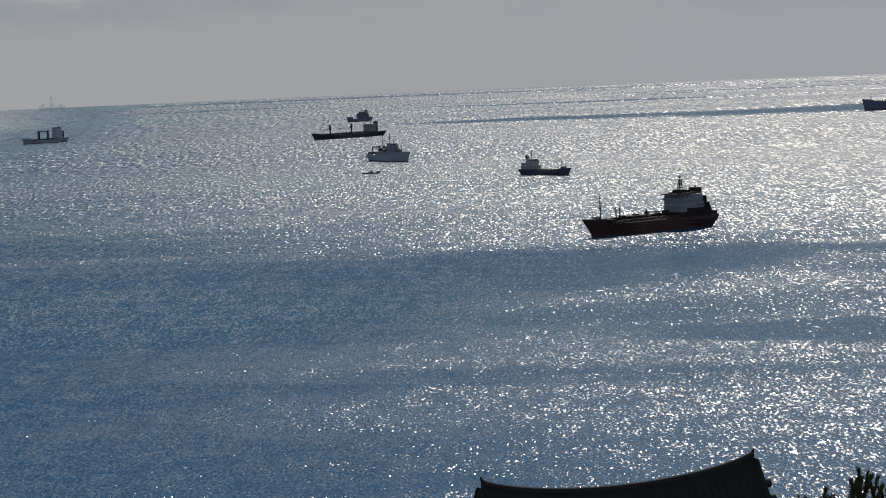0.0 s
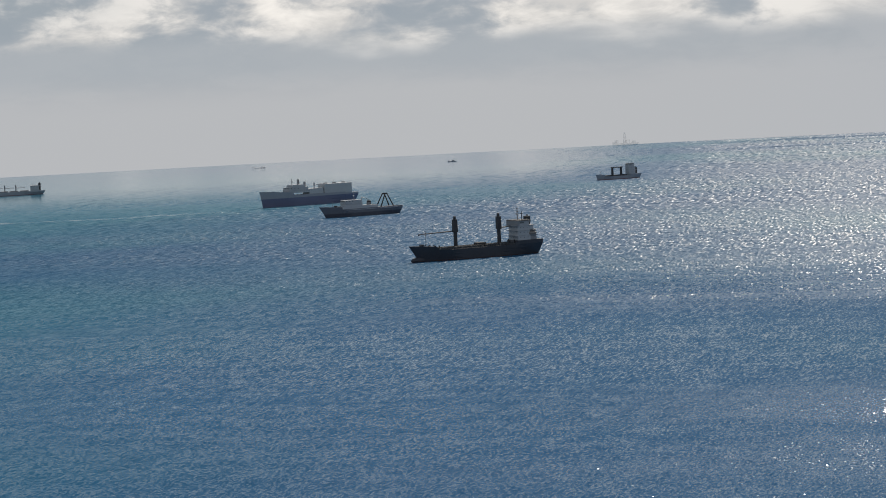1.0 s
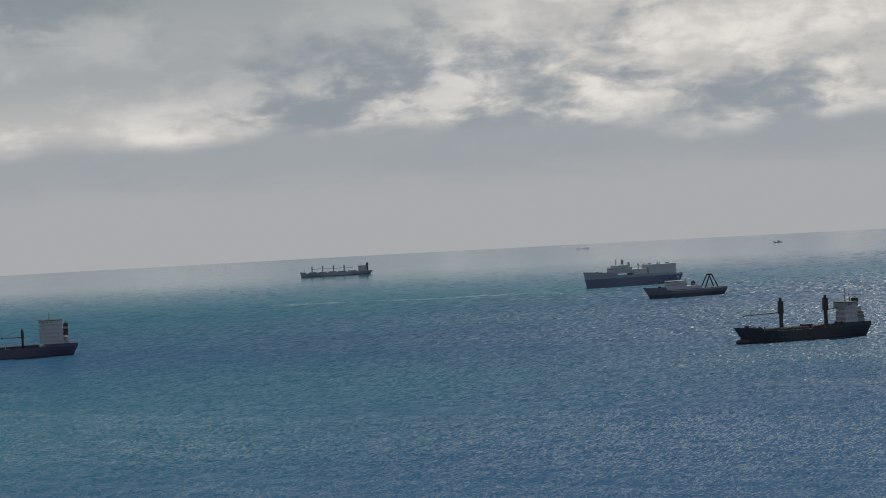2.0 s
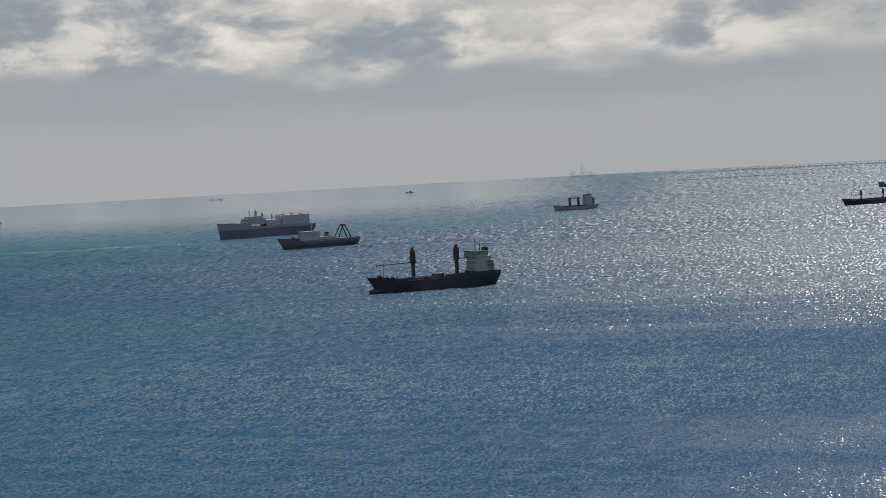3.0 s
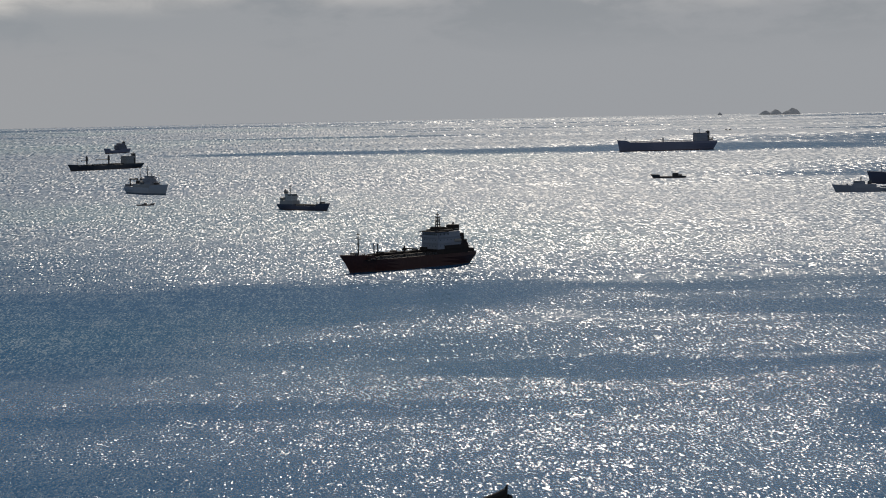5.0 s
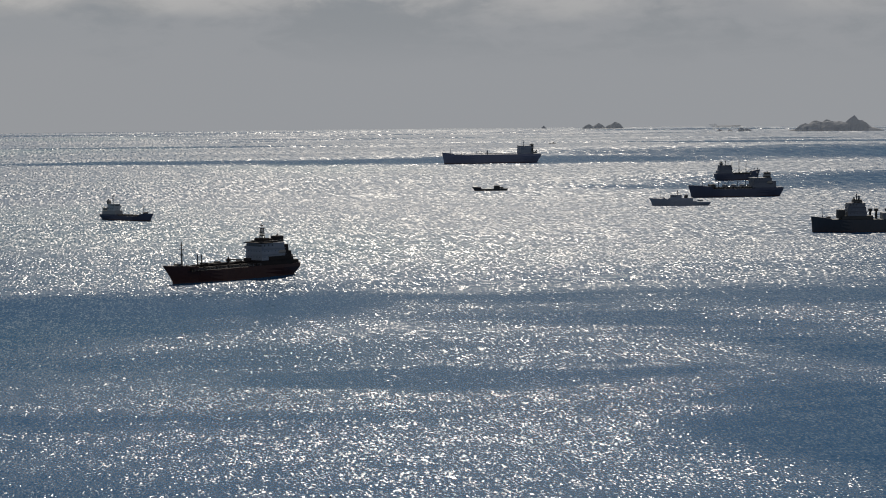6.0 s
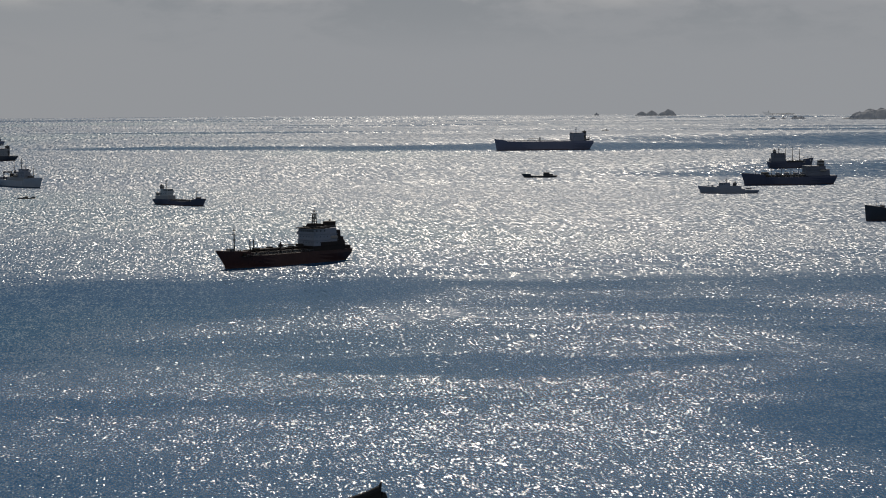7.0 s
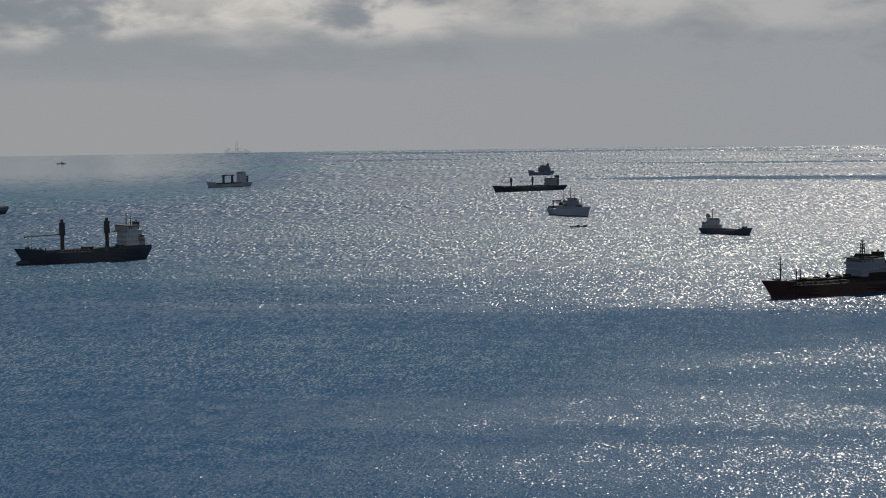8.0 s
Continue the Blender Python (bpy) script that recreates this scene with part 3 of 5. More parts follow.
def product_tanker():
    """The small tanker that lies nearest."""
    L, B = 76.0, 13.0
    s = base("tanker", 74.3, 1081, -143, "dark red small product tanker with a grey-white aft deckhouse, at anchor", "ship")
    bm = hull_mesh(73.0, B, 5.7, 7.6, 5.6, 0.16, 0.3, 0.085, 2.5, square=0.8)
    bmesh.ops.translate(bm, verts=bm.verts, vec=(-2.7, 0, 0))
    part("hull", bm, HULL_RED, s)
    part("deck", box(bmesh.new(), -L * 0.2, L * 0.36, -B * 0.46, B * 0.46, 5.7, 5.82), SOOT, s)
    bow_gear(s, L * 0.41, 8.0, 4.0)
    mast(s, L * 0.375, 8.0, 19.2, 0.4, ((0.45, 1.4), (0.68, 3.0), (0.86, 1.6)), DARK)
    for x, top in ((L * 0.262, 12.6), (L * 0.232, 12.4)):
        bm = rod(bmesh.new(), (x, 1.2, 5.2), (x, 1.2, top), 0.3, 0.26)
        rod(bm, (x, 1.2, top), (x, 1.2, top + 0.35), 0.42, 0.3)
        part("vent_post", bm, SOOT, s)
    # cargo lines, manifold and tank hatches along the deck
    bm = bmesh.new()
    for y in (-1.6, -0.8, 0.0, 0.8, 1.6):
        rod(bm, (-L * 0.18, y, 7.9), (L * 0.29, y, 7.9), 0.2, n=6)
    for i in range(12):
        x = -L * 0.17 + i * L * 0.04
        box(bm, x - 0.1, x + 0.1, -2.1, 2.1, 7.0, 7.8)
    part("cargo_pipes", bm, SOOT, s)
    bm = bmesh.new()
    for y in (-5, -3.5, 3.5, 5):
        for x in (-1.2, 0, 1.2):
            rod(bm, (5 + x, -y * 0.2, 6.6), (5 + x, y, 6.6), 0.22, n=6)
            rod(bm, (5 + x, y, 5.2), (5 + x, y, 6.8), 0.16, n=6)
    part("manifold", bm, SOOT, s)
    for i in range(6):
        for y in (-4.0, 4.0):
            x = -L * 0.15 + i * 7.4
            bm = rod(bmesh.new(), (x, y, 5.7), (x, y, 6.9), 0.8, 0.8, 12)
            rod(bm, (x, y, 6.9), (x, y, 7.3), 0.9, 0.5, 12)
            part("tank_hatch", bm, SOOT, s)
    # raised trunk along the cargo deck, with vents and lockers on it
    part("trunk_deck", box(bmesh.new(), -L * 0.19, L * 0.3, -4.6, 4.6, 5.33, 7.0, 0.25, 0.12), SOOT, s)
    for x, w, h in ((-0.16, 1.3, 9.3), (-0.09, 0.9, 8.6), (0.09, 1.1, 8.9), (0.2, 1.4, 8.7)):
        part("deck_locker", box(bmesh.new(), L * x - w, L * x + w, -1.6, 1.6, 7.0, h, 0.1, 0.15), SOOT, s)
    bm = box(bmesh.new(), L * 0.05, L * 0.16, -3.0, 3.0, 5.2, 8.3, 0.3, 0.3)
    box(bm, -L * 0.02, L * 0.03, -2.6, 2.6, 5.2, 7.9, 0.3, 0.3)
    part("pump_house", bm, SOOT, s)
    c = rod(bmesh.new(), (L * 0.0, 0, 5.2), (L * 0.0, 0, 10.6), 0.5, 0.4)
    rod(c, (L * 0.0, 0, 9.2), (-L * 0.13, 0.5, 9.0), 0.3, 0.18)
    box(c, -0.8, 0.8, -0.8, 0.8, 8.4, 9.6, 0.1)
    part("hose_crane", c, SOOT, s)
    bm = box(bmesh.new(), -L * 0.47, -L * 0.2, -B * 0.47, B * 0.47, 5.4, 8.0, 0.0, 0.1)
    part("poop_house", bm, SOOT, s)
    z = house(s, "deckhouse", -L * 0.41, -L * 0.215, B * 0.46, 8.0, 3, 2.75, 0.3, SHADE, True, 0.9, 8)
    bm = box(bmesh.new(), -L * 0.30, -L * 0.205, -B * 0.52, B * 0.52, z - 0.1, z + 0.35, bevel=0.08)
    part("bridge_roof", bm, SOOT, s)
    part("roof_house", box(bmesh.new(), -L * 0.36, -L * 0.245, -B * 0.4, B * 0.4, z + 0.02, z + 0.9, 0.1, 0.12), SOOT, s)
    part("mast_house", box(bmesh.new(), -L * 0.315, -L * 0.255, -B * 0.25, B * 0.25, z + 0.9, z + 2.2, 0.2, 0.12), SOOT, s)
    part("searchlight_post", rod(bmesh.new(), (-L * 0.335, 2.0, z + 0.9), (-L * 0.335, 2.0, z + 1.9), 0.8, 0.7, 10), SOOT, s)
    for x0, x1, top in ((-0.445, -0.40, z - 1.2), (-0.470, -0.44, z - 4.4)):
        part("aft_casing", box(bmesh.new(), L * x0, L * x1, -B * 0.44, B * 0.44, 8.0, top, 0.35, 0.15, -0.3), SOOT, s)
    # plain dark band added in place of the lower row of windows
    for q in (-1, 1):
        y0, y1 = sorted((q * B * 0.462, q * B * 0.50))
        part("lower_window_band", box(bmesh.new(), -L * 0.43, -L * 0.27, y0, y1, 8.02, 9.7, 0.05), SOOT, s)
    rails(s, L * 0.36, L * 0.5, 3.6, 8.0)
    rails(s, -L * 0.2, L * 0.34, B * 0.48, 5.7)
    mast(s, -L * 0.285, z, z + 9.4, 0.55, ((0.72, 3.2), (0.5, 2.6), (0.86, 1.6)), DARK, radar=True, lattice=True)
    for y in (-2.5, -1.2, 1.2, 2.6):
        part("aerial", rod(bmesh.new(), (-L * 0.23, y, z), (-L * 0.23, y, z + 1.3 + 0.5 * abs(y) % 1.1), 0.12, 0.08, 6), SOOT, s)
    funnel(s, -L * 0.432, -L * 0.372, 2.6, z - 5.4, z + 2.8, SOOT, rake=-0.9, band=DARK)
    for y in (-5.2, 5.2):
        lifeboat(s, -L * 0.385, y, 10.6, 6.2)
    part("stern_bulwark", box(bmesh.new(), -L * 0.545, -L * 0.47, -B * 0.34, B * 0.34, 5.5, 7.3, 0.1, 0.12), SOOT, s)
    part("mooring_house", box(bmesh.new(), -L * 0.505, -L * 0.47, -B * 0.3, B * 0.3, 7.3, 10.0, 0.3, 0.15), SOOT, s)
    bm = box(bmesh.new(), -L * 0.49, -L * 0.43, -B * 0.35, B * 0.35, 5.4, 10.2, 0.4, 0.1)
    box(bm, -L * 0.505, -L * 0.43, -B * 0.42, B * 0.42, 8.6, 8.8)
    part("aft_deck", bm, SOOT, s)
    rails(s, -L * 0.5, -L * 0.44, B * 0.4, 8.8, 1.5)


def crane_freighter():
    L, B = 85.0, 14.5
    s = base("freighter", -355, 1352, -140, "black-hulled general cargo ship with two deck cranes, at anchor", "ship")
    bm = hull_mesh(80.0, B, 6.6, 8.6, 8.8, 0.14, 0.2, 0.075, 2.0)
    bmesh.ops.translate(bm, verts=bm.verts, vec=(-2.5, 0, 0))
    part("hull", bm, HULL_BLACK, s)
    bm = bmesh.new()
    n, prev = 12, None
    for i in range(9):
        a = i / 8
        r = 2.1 * math.sqrt(max(0.0, 1 - a ** 3)) + 0.02
        ring = [bm.verts.new((34.0 + a * 8.6, r * 0.75 * math.cos(q * math.tau / n), 0.9 + r * math.sin(q * math.tau / n))) for q in range(n)]
        if prev:
            for q in range(n):
                bm.faces.new((prev[q], prev[(q + 1) % n], ring[(q + 1) % n], ring[q]))
        prev = ring
    bm.faces.new(prev)
    bmesh.ops.recalc_face_normals(bm, faces=bm.faces)
    part("bulbous_bow", bm, HULL_BLACK, s, smooth=True)
    hatches(s, -L * 0.3, L * 0.31, B * 0.36, 6.6, 5, 1.3, DARK)
    bow_gear(s, L * 0.41, 9.2, 4.2)
    mast(s, L * 0.375, 9.0, 18.0, 0.2, ((0.75, 1.4), (0.9, 0.8)))
    deck_crane(s, L * 0.135, -1.0, 6.6, 19.6, 22, -6, -2, None, 1.25)
    deck_crane(s, -L * 0.215, -1.0, 6.6, 19.6, 11, 186, 4, None, 1.25)
    part("deck_cargo", box(bmesh.new(), -7.5, -1.5, -3, 3, 8.0, 9.2, 0.1, 0.1), DARK, s)
    z = house(s, "deckhouse", -L * 0.425, -L * 0.325, B * 0.46, 8.8, 4, 3.0, 0.25, PALE, True, 1.3, 8)
    part("bridge_roof", box(bmesh.new(), -L * 0.425, -L * 0.315, -B * 0.56, B * 0.56, z + 0.01, z + 0.4, bevel=0.08), DARK, s)
    part("bridge_front", box(bmesh.new(), -L * 0.335, -L * 0.318, -B * 0.55, B * 0.55, z - 2.9, z - 0.02, bevel=0.1), GREY, s)
    for k, zz in enumerate((11.7, 14.7, 17.7)):
        part("deck_platform", box(bmesh.new(), -L * (0.475 - 0.008 * k), -L * 0.42, -B * 0.5, B * 0.5, zz, zz + 0.3, bevel=0.06), GREY, s)
        part("front_platform", box(bmesh.new(), -L * 0.328, -L * 0.31, -B * 0.5, B * 0.5, zz, zz + 0.25, bevel=0.05), PALE, s)
    part("aft_tier", box(bmesh.new(), -L * 0.455, -L * 0.42, -B * 0.45, B * 0.45, 15.2, 18.2, 0.2, 0.12), PALE, s)
    bm = box(bmesh.new(), -L * 0.48, -L * 0.41, -B * 0.42, B * 0.42, 8.8, 15.2, 0.4, 0.15)
    box(bm, -L * 0.485, -L * 0.4, -B * 0.46, B * 0.46, 11.5, 11.75)
    box(bm, -L * 0.47, -L * 0.4, -B * 0.44, B * 0.44, 14.3, 14.5)
    part("engine_casing", bm, GREY, s)
    funnel(s, -L * 0.455, -L * 0.415, 2.0, 15.0, z + 2.4, rake=-0.6)
    mast(s, -L * 0.365, z, z + 8.6, 0.4, ((0.45, 3.4), (0.65, 2.6), (0.85, 1.4)), GREY, radar=True)
    mast(s, -L * 0.40, z, z + 5.8, 0.36, ((0.7, 2.0),), DARK)
    for y in (-6.2, 6.2):
        lifeboat(s, -L * 0.445, y, 11.8, 6.0)
    rails(s, L * 0.34, L * 0.45, 4.0, 9.2)
    rails(s, -L * 0.5, -L * 0.43, B * 0.36, 8.8)
    rails(s, -L * 0.32, L * 0.31, B * 0.48, 6.6)
    for x in (L * 0.32, L * 0.29, -L * 0.31):
        for y in (-4, 4):
            bm = rod(bmesh.new(), (x, y, 6.6), (x, y, 8.8), 0.3)
            rod(bm, (x, y, 8.8), (x + 0.5, y, 9.2), 0.45)
            part("ventilator", bm, DARK, s)


product_tanker()
crane_freighter()


def stern_trawler():
    L, B = 74.0, 12.5
    s = base("trawler", -624, 1983, -136, "blue-grey stern trawler with pale upper works and aft gantry", "ship")
    part("hull", hull_mesh(L, B, 7.0, 8.8, 7.2, 0.2, 0.12, 0.085, 2.0), HULL_BLUE, s)
    bm = box(bmesh.new(), -L * 0.18, L * 0.3, -B * 0.47, B * 0.47, 6.9, 9.6, 0.0, 0.1)
    part("shelter_deck", bm, PALE, s)
    z = house(s, "deckhouse", L * 0.02, L * 0.26, B * 0.4, 9.6, 2, 2.6, 0.6, PALE, True, 0.4, 7)
    mast(s, L * 0.1, z, z + 7.5, 0.3, ((0.5, 3.0), (0.8, 2.0)), radar=True)
    bm = rod(bmesh.new(), (L * 0.0, 0, 9.6), (L * 0.0, 0, 16.5), 0.32)
    rod(bm, (L * 0.0, 0, 16.5), (-L * 0.08, 0, 15.2), 0.28)
    rod(bm, (-L * 0.08, 0, 15.2), (-L * 0.09, 0, 9.6), 0.24)
    part("derrick", bm, GREY, s)
    funnel(s, -L * 0.12, -L * 0.07, 1.3, 7.0, 13.2)
    bow_gear(s, L * 0.36, 9.2, 3.5)
    mast(s, L * 0.4, 9.2, 14.5, 0.16, ((0.8, 1.0),))
    # gantry: two splayed legs a side joined by a crossbeam
    for y in (-4.4, 4.4):
        bm = rod(bmesh.new(), (-L * 0.235, y, 7.0), (-L * 0.312, y * 0.6, 18.6), 0.62, 0.5)
        rod(bm, (-L * 0.41, y, 7.0), (-L * 0.338, y * 0.6, 18.6), 0.62, 0.5)
        part("gantry_leg", bm, SOOT, s)
    bm = box(bmesh.new(), -L * 0.348, -L * 0.302, -3.2, 3.2, 17.9, 19.3, 0.35, 0.3)
    part("gantry_beam", bm, SOOT, s)
    part("net_winch", rod(bmesh.new(), (-L * 0.14, -3, 8.6), (-L * 0.14, 3, 8.6), 1.5, n=14), DARK, s)
    rails(s, -L * 0.48, -L * 0.2, B * 0.4, 7.1)
    part("bulwark_stripe", box(bmesh.new(), -L * 0.46, L * 0.25, -B * 0.503, B * 0.503, 5.9, 6.3), PALE, s)


def support_ship():
    L, B = 108.0, 17.0
    s = base("support_ship", -778, 2285, -133, "pale grey ship with dark lower hull and boxy hangar", "ship")
    part("hull", hull_mesh(L, B, 11.5, 14.6, 10.5, 0.3, 0.12, 0.03, 2.5), TWO_TONE, s)
    z = house(s, "deckhouse", L * 0.02, L * 0.235, B * 0.45, 13.5, 2, 3.0, 1.2, PALE, True, 0.6, 9)
    part("bridge_tier", box(bmesh.new(), L * 0.06, L * 0.2, -B * 0.4, B * 0.4, z, z + 2.6, 0.4, 0.15), PALE, s)
    mast(s, L * 0.17, z + 2.6, z + 9.0, 0.45, ((0.5, 4.0), (0.8, 2.4)), radar=True)
    mast(s, L * 0.10, z + 2.6, z + 9.5, 0.6, ((0.55, 5.0), (0.75, 3.0)), lattice=True)
    bm = rod(bmesh.new(), (L * 0.03, 0, z), (L * 0.03, 0, z + 5.2), 1.4, 1.2, 14)
    part("funnel", bm, GREY, s)
    part("midship_house", box(bmesh.new(), -L * 0.14, L * 0.02, -B * 0.46, B * 0.46, 11.5, 17.2, 0.3, 0.2), PALE, s)
    deck_crane(s, -L * 0.06, 3, 17.0, 6.5, 9, 180, 8, PALE, 0.7)
    bm = box(bmesh.new(), -L * 0.46, -L * 0.15, -B * 0.46, B * 0.46, 10.4, 21.0, 0.2, 0.3)
    part("hangar", bm, PALE, s)
    for x in (-L * 0.2, -L * 0.3, -L * 0.4):
        part("hangar_vent", box(bmesh.new(), x - 1.5, x + 1.5, -2, 2, 21.0, 22.2, 0.2, 0.1), GREY, s)
    mast(s, -L * 0.29, 21.0, 24.5, 0.2, ((0.8, 1.0),))
    rails(s, L * 0.3, L * 0.48, 5.0, 15.0)
    bow_gear(s, L * 0.38, 15.0, 5.0)


def bulk_carrier():
    L, B = 104.0, 16.0
    s = base("bulk_carrier", -1520, 3086, -153, "pale-weathered bulk carrier with a row of deck cranes, far out", "ship")
    part("hull", hull_mesh(L, B, 5.2, 6.6, 5.6, 0.08, 0.16, 0.02, 2.0), HULL_GREY, s)
    hatches(s, -L * 0.31, L * 0.4, B * 0.34, 5.2, 5, 1.6, GREY)
    for i, x in enumerate((0.34, 0.185, 0.03, -0.125)):
        deck_crane(s, L * x, 0, 5.2, 10.6, 12, 180, 3 - i, GREY, 0.95)
    z = house(s, "deckhouse", -L * 0.45, -L * 0.33, B * 0.45, 5.6, 3, 2.6, 0.3, PALE, True, 1.0, 7)
    funnel(s, -L * 0.475, -L * 0.44, 2, 5.6, z + 3.4)
    mast(s, -L * 0.37, z, z + 5, 0.3)
    mast(s, L * 0.45, 6.6, 11.0, 0.2)


def feeder_ship():
    L, B = 56.0, 10.5
    s = base("coastal_freighter", -520, 2674, -140, "small grey freighter with a portal crane and tall aft bridge", "ship")
    part("hull", hull_mesh(L, B, 3.9, 6.0, 5.6, 0.14, 0.24, 0.04, 1.5), HULL_GREY, s)
    hatches(s, -L * 0.2, L * 0.32, B * 0.34, 3.9, 3, 1.2, DARK)
    # portal: two posts and a beam that reaches forward
    for x in (0.13, -0.08):
        part("portal_post", box(bmesh.new(), L * x - 1.0, L * x + 1.0, -1.4, 1.4, 3.9, 14.0, 0.15, 0.1), BUFF, s)
    bm = box(bmesh.new(), -L * 0.12, L * 0.16, -1.2, 1.2, 13.4, 14.6, 0.0, 0.1)
    part("portal_beam", bm, BUFF, s)
    z = house(s, "deckhouse", -L * 0.385, -L * 0.225, B * 0.4, 5.6, 4, 2.9, 0.3, PALE, True, 0.6, 6)
    part("bridge_roof", box(bmesh.new(), -L * 0.36, -L * 0.23, -B * 0.36, B * 0.36, z, z + 0.5), DARK, s)
    mast(s, -L * 0.34, z + 0.6, z + 4.6, 0.25, ((0.6, 2.2),))
    funnel(s, -L * 0.46, -L * 0.41, 1.4, 5.6, 12.6)
    mast(s, L * 0.41, 6.2, 10.5, 0.15)
    rails(s, L * 0.36, L * 0.48, 3.0, 6.2)


def geared_freighter():
    L, B = 93.0, 14.0
    s = base("freighter", -149, 2449, -137, "dark-hulled freighter with short deck posts and a low aft house", "ship")
    part("hull", hull_mesh(L, B, 4.6, 6.2, 5.2, 0.09, 0.22, 0.045, 2.0), HULL_BLACK, s)
    hatches(s, -L * 0.24, L * 0.38, B * 0.36, 4.6, 4, 1.2, DARK)
    mast(s, L * 0.40, 6.0, 13.4, 0.22, ((0.8, 1.4),))
    deck_crane(s, L * 0.265, 0, 4.6, 10.6, 10, 20, 2, BUFF, 0.85)
    deck_crane(s, -L * 0.055, 0, 4.6, 10.6, 16, 0, 2, BUFF, 0.85)
    z = house(s, "deckhouse", -L * 0.385, -L * 0.275, B * 0.36, 5.2, 3, 2.7, 0.6, GREY, True, 0.8, 7)
    funnel(s, -L * 0.44, -L * 0.395, 1.8, 5.2, z + 2.4)
    mast(s, -L * 0.345, z, z + 6.5, 0.34, ((0.6, 2.6),), radar=True)
    rails(s, L * 0.4, L * 0.48, 3.0, 6.2)


def far_coaster():
    L, B = 45.0, 9.5
    s = base("coastal_freighter", -168, 3014, -128, "small grey freighter with a stepped aft house, far out", "ship")
    part("hull", hull_mesh(L, B, 4.2, 6.2, 5.6, 0.15, 0.45, 0.05, 1.5), HULL_SLATE, s)
    z = house(s, "deckhouse", -L * 0.36, L * 0.0, B * 0.43, 5.2, 2, 2.6, 1.0, STEEL, True, 0.3, 5)
    part("bridge", box(bmesh.new(), -L * 0.26, -L * 0.08, -B * 0.36, B * 0.36, z, z + 2.6, 0.2, 0.12), STEEL, s)
    funnel(s, -L * 0.36, -L * 0.27, 1.3, z - 1, z + 4.4)
    mast(s, -L * 0.16, z + 2.6, z + 7.6, 0.26, ((0.6, 2.0),))
    mast(s, L * 0.42, 6.0, 12.4, 0.16, ((0.8, 1.0),))


def research_ship():
    L, B = 54.0, 11.0
    s = base("research_vessel", -81, 1884, -54, "pale blue-hulled motor vessel with tall masts and a white bridge", "ship")
    part("hull", hull_mesh(L, B, 5.4, 7.2, 5.6, 0.28, 0.2, 0.07, 1.8), HULL_WHITE, s)
    part("upper_deck_house", box(bmesh.new(), -L * 0.26, L * 0.24, -B * 0.42, B * 0.42, 5.4, 8.0, 0.1, 0.12), GREY, s)
    z = house(s, "deckhouse", -L * 0.08, L * 0.19, B * 0.36, 8.0, 3, 2.3, 3.0, SHADE, True, 0.2, 4)
    mast(s, L * 0.02, z, z + 8.5, 0.34, ((0.35, 3.0), (0.6, 2.2), (0.8, 1.2)), DARK, radar=True)
    mast(s, -L * 0.18, 8.0, 22.0, 0.34, ((0.55, 1.6), (0.85, 1.0)), DARK)
    mast(s, L * 0.33, 7.4, 18.4, 0.32, ((0.7, 1.8),), DARK)
    funnel(s, -L * 0.16, -L * 0.1, 1.4, 8.0, 12.6, DARK)
    for y in (-3.6, 3.6):
        part("gantry_post", rod(bmesh.new(), (-L * 0.36, y, 5.6), (-L * 0.36, y, 11.6), 0.5), DARK, s)
    part("gantry_beam", box(bmesh.new(), -L * 0.375, -L * 0.345, -4, 4, 11.2, 12.2), DARK, s)
    part("boom", rod(bmesh.new(), (-L * 0.36, 0, 11.6), (-L * 0.18, 0, 10.2), 0.3, 0.2), DARK, s)
    part("deck_winch", box(bmesh.new(), -L * 0.32, -L * 0.27, -3, 3, 5.6, 8.0, 0.2, 0.15), DARK, s)
    for y in (-4.6, 4.6):
        lifeboat(s, -L * 0.02, y, 8.2, 5.0)
    mast(s, L * 0.12, z - 2.3, z + 3.4, 0.26, ((0.7, 1.6),), DARK)
    for x, w, h in ((-0.23, 1.2, 10.6), (-0.13, 1.0, 10.2), (0.25, 0.9, 9.4)):
        part("deck_locker", box(bmesh.new(), L * x - w, L * x + w, -2.2, 2.2, 7.9, h, 0.15, 0.12), DARK, s)
    part("stern_bulwark", box(bmesh.new(), -L * 0.5, -L * 0.38, -B * 0.36, B * 0.36, 5.5, 7.6, 0.15, 0.12), STEEL, s)
    rails(s, L * 0.25, L * 0.48, 3.6, 7.4)
    rails(s, -L * 0.48, -L * 0.28, B * 0.38, 5.6)


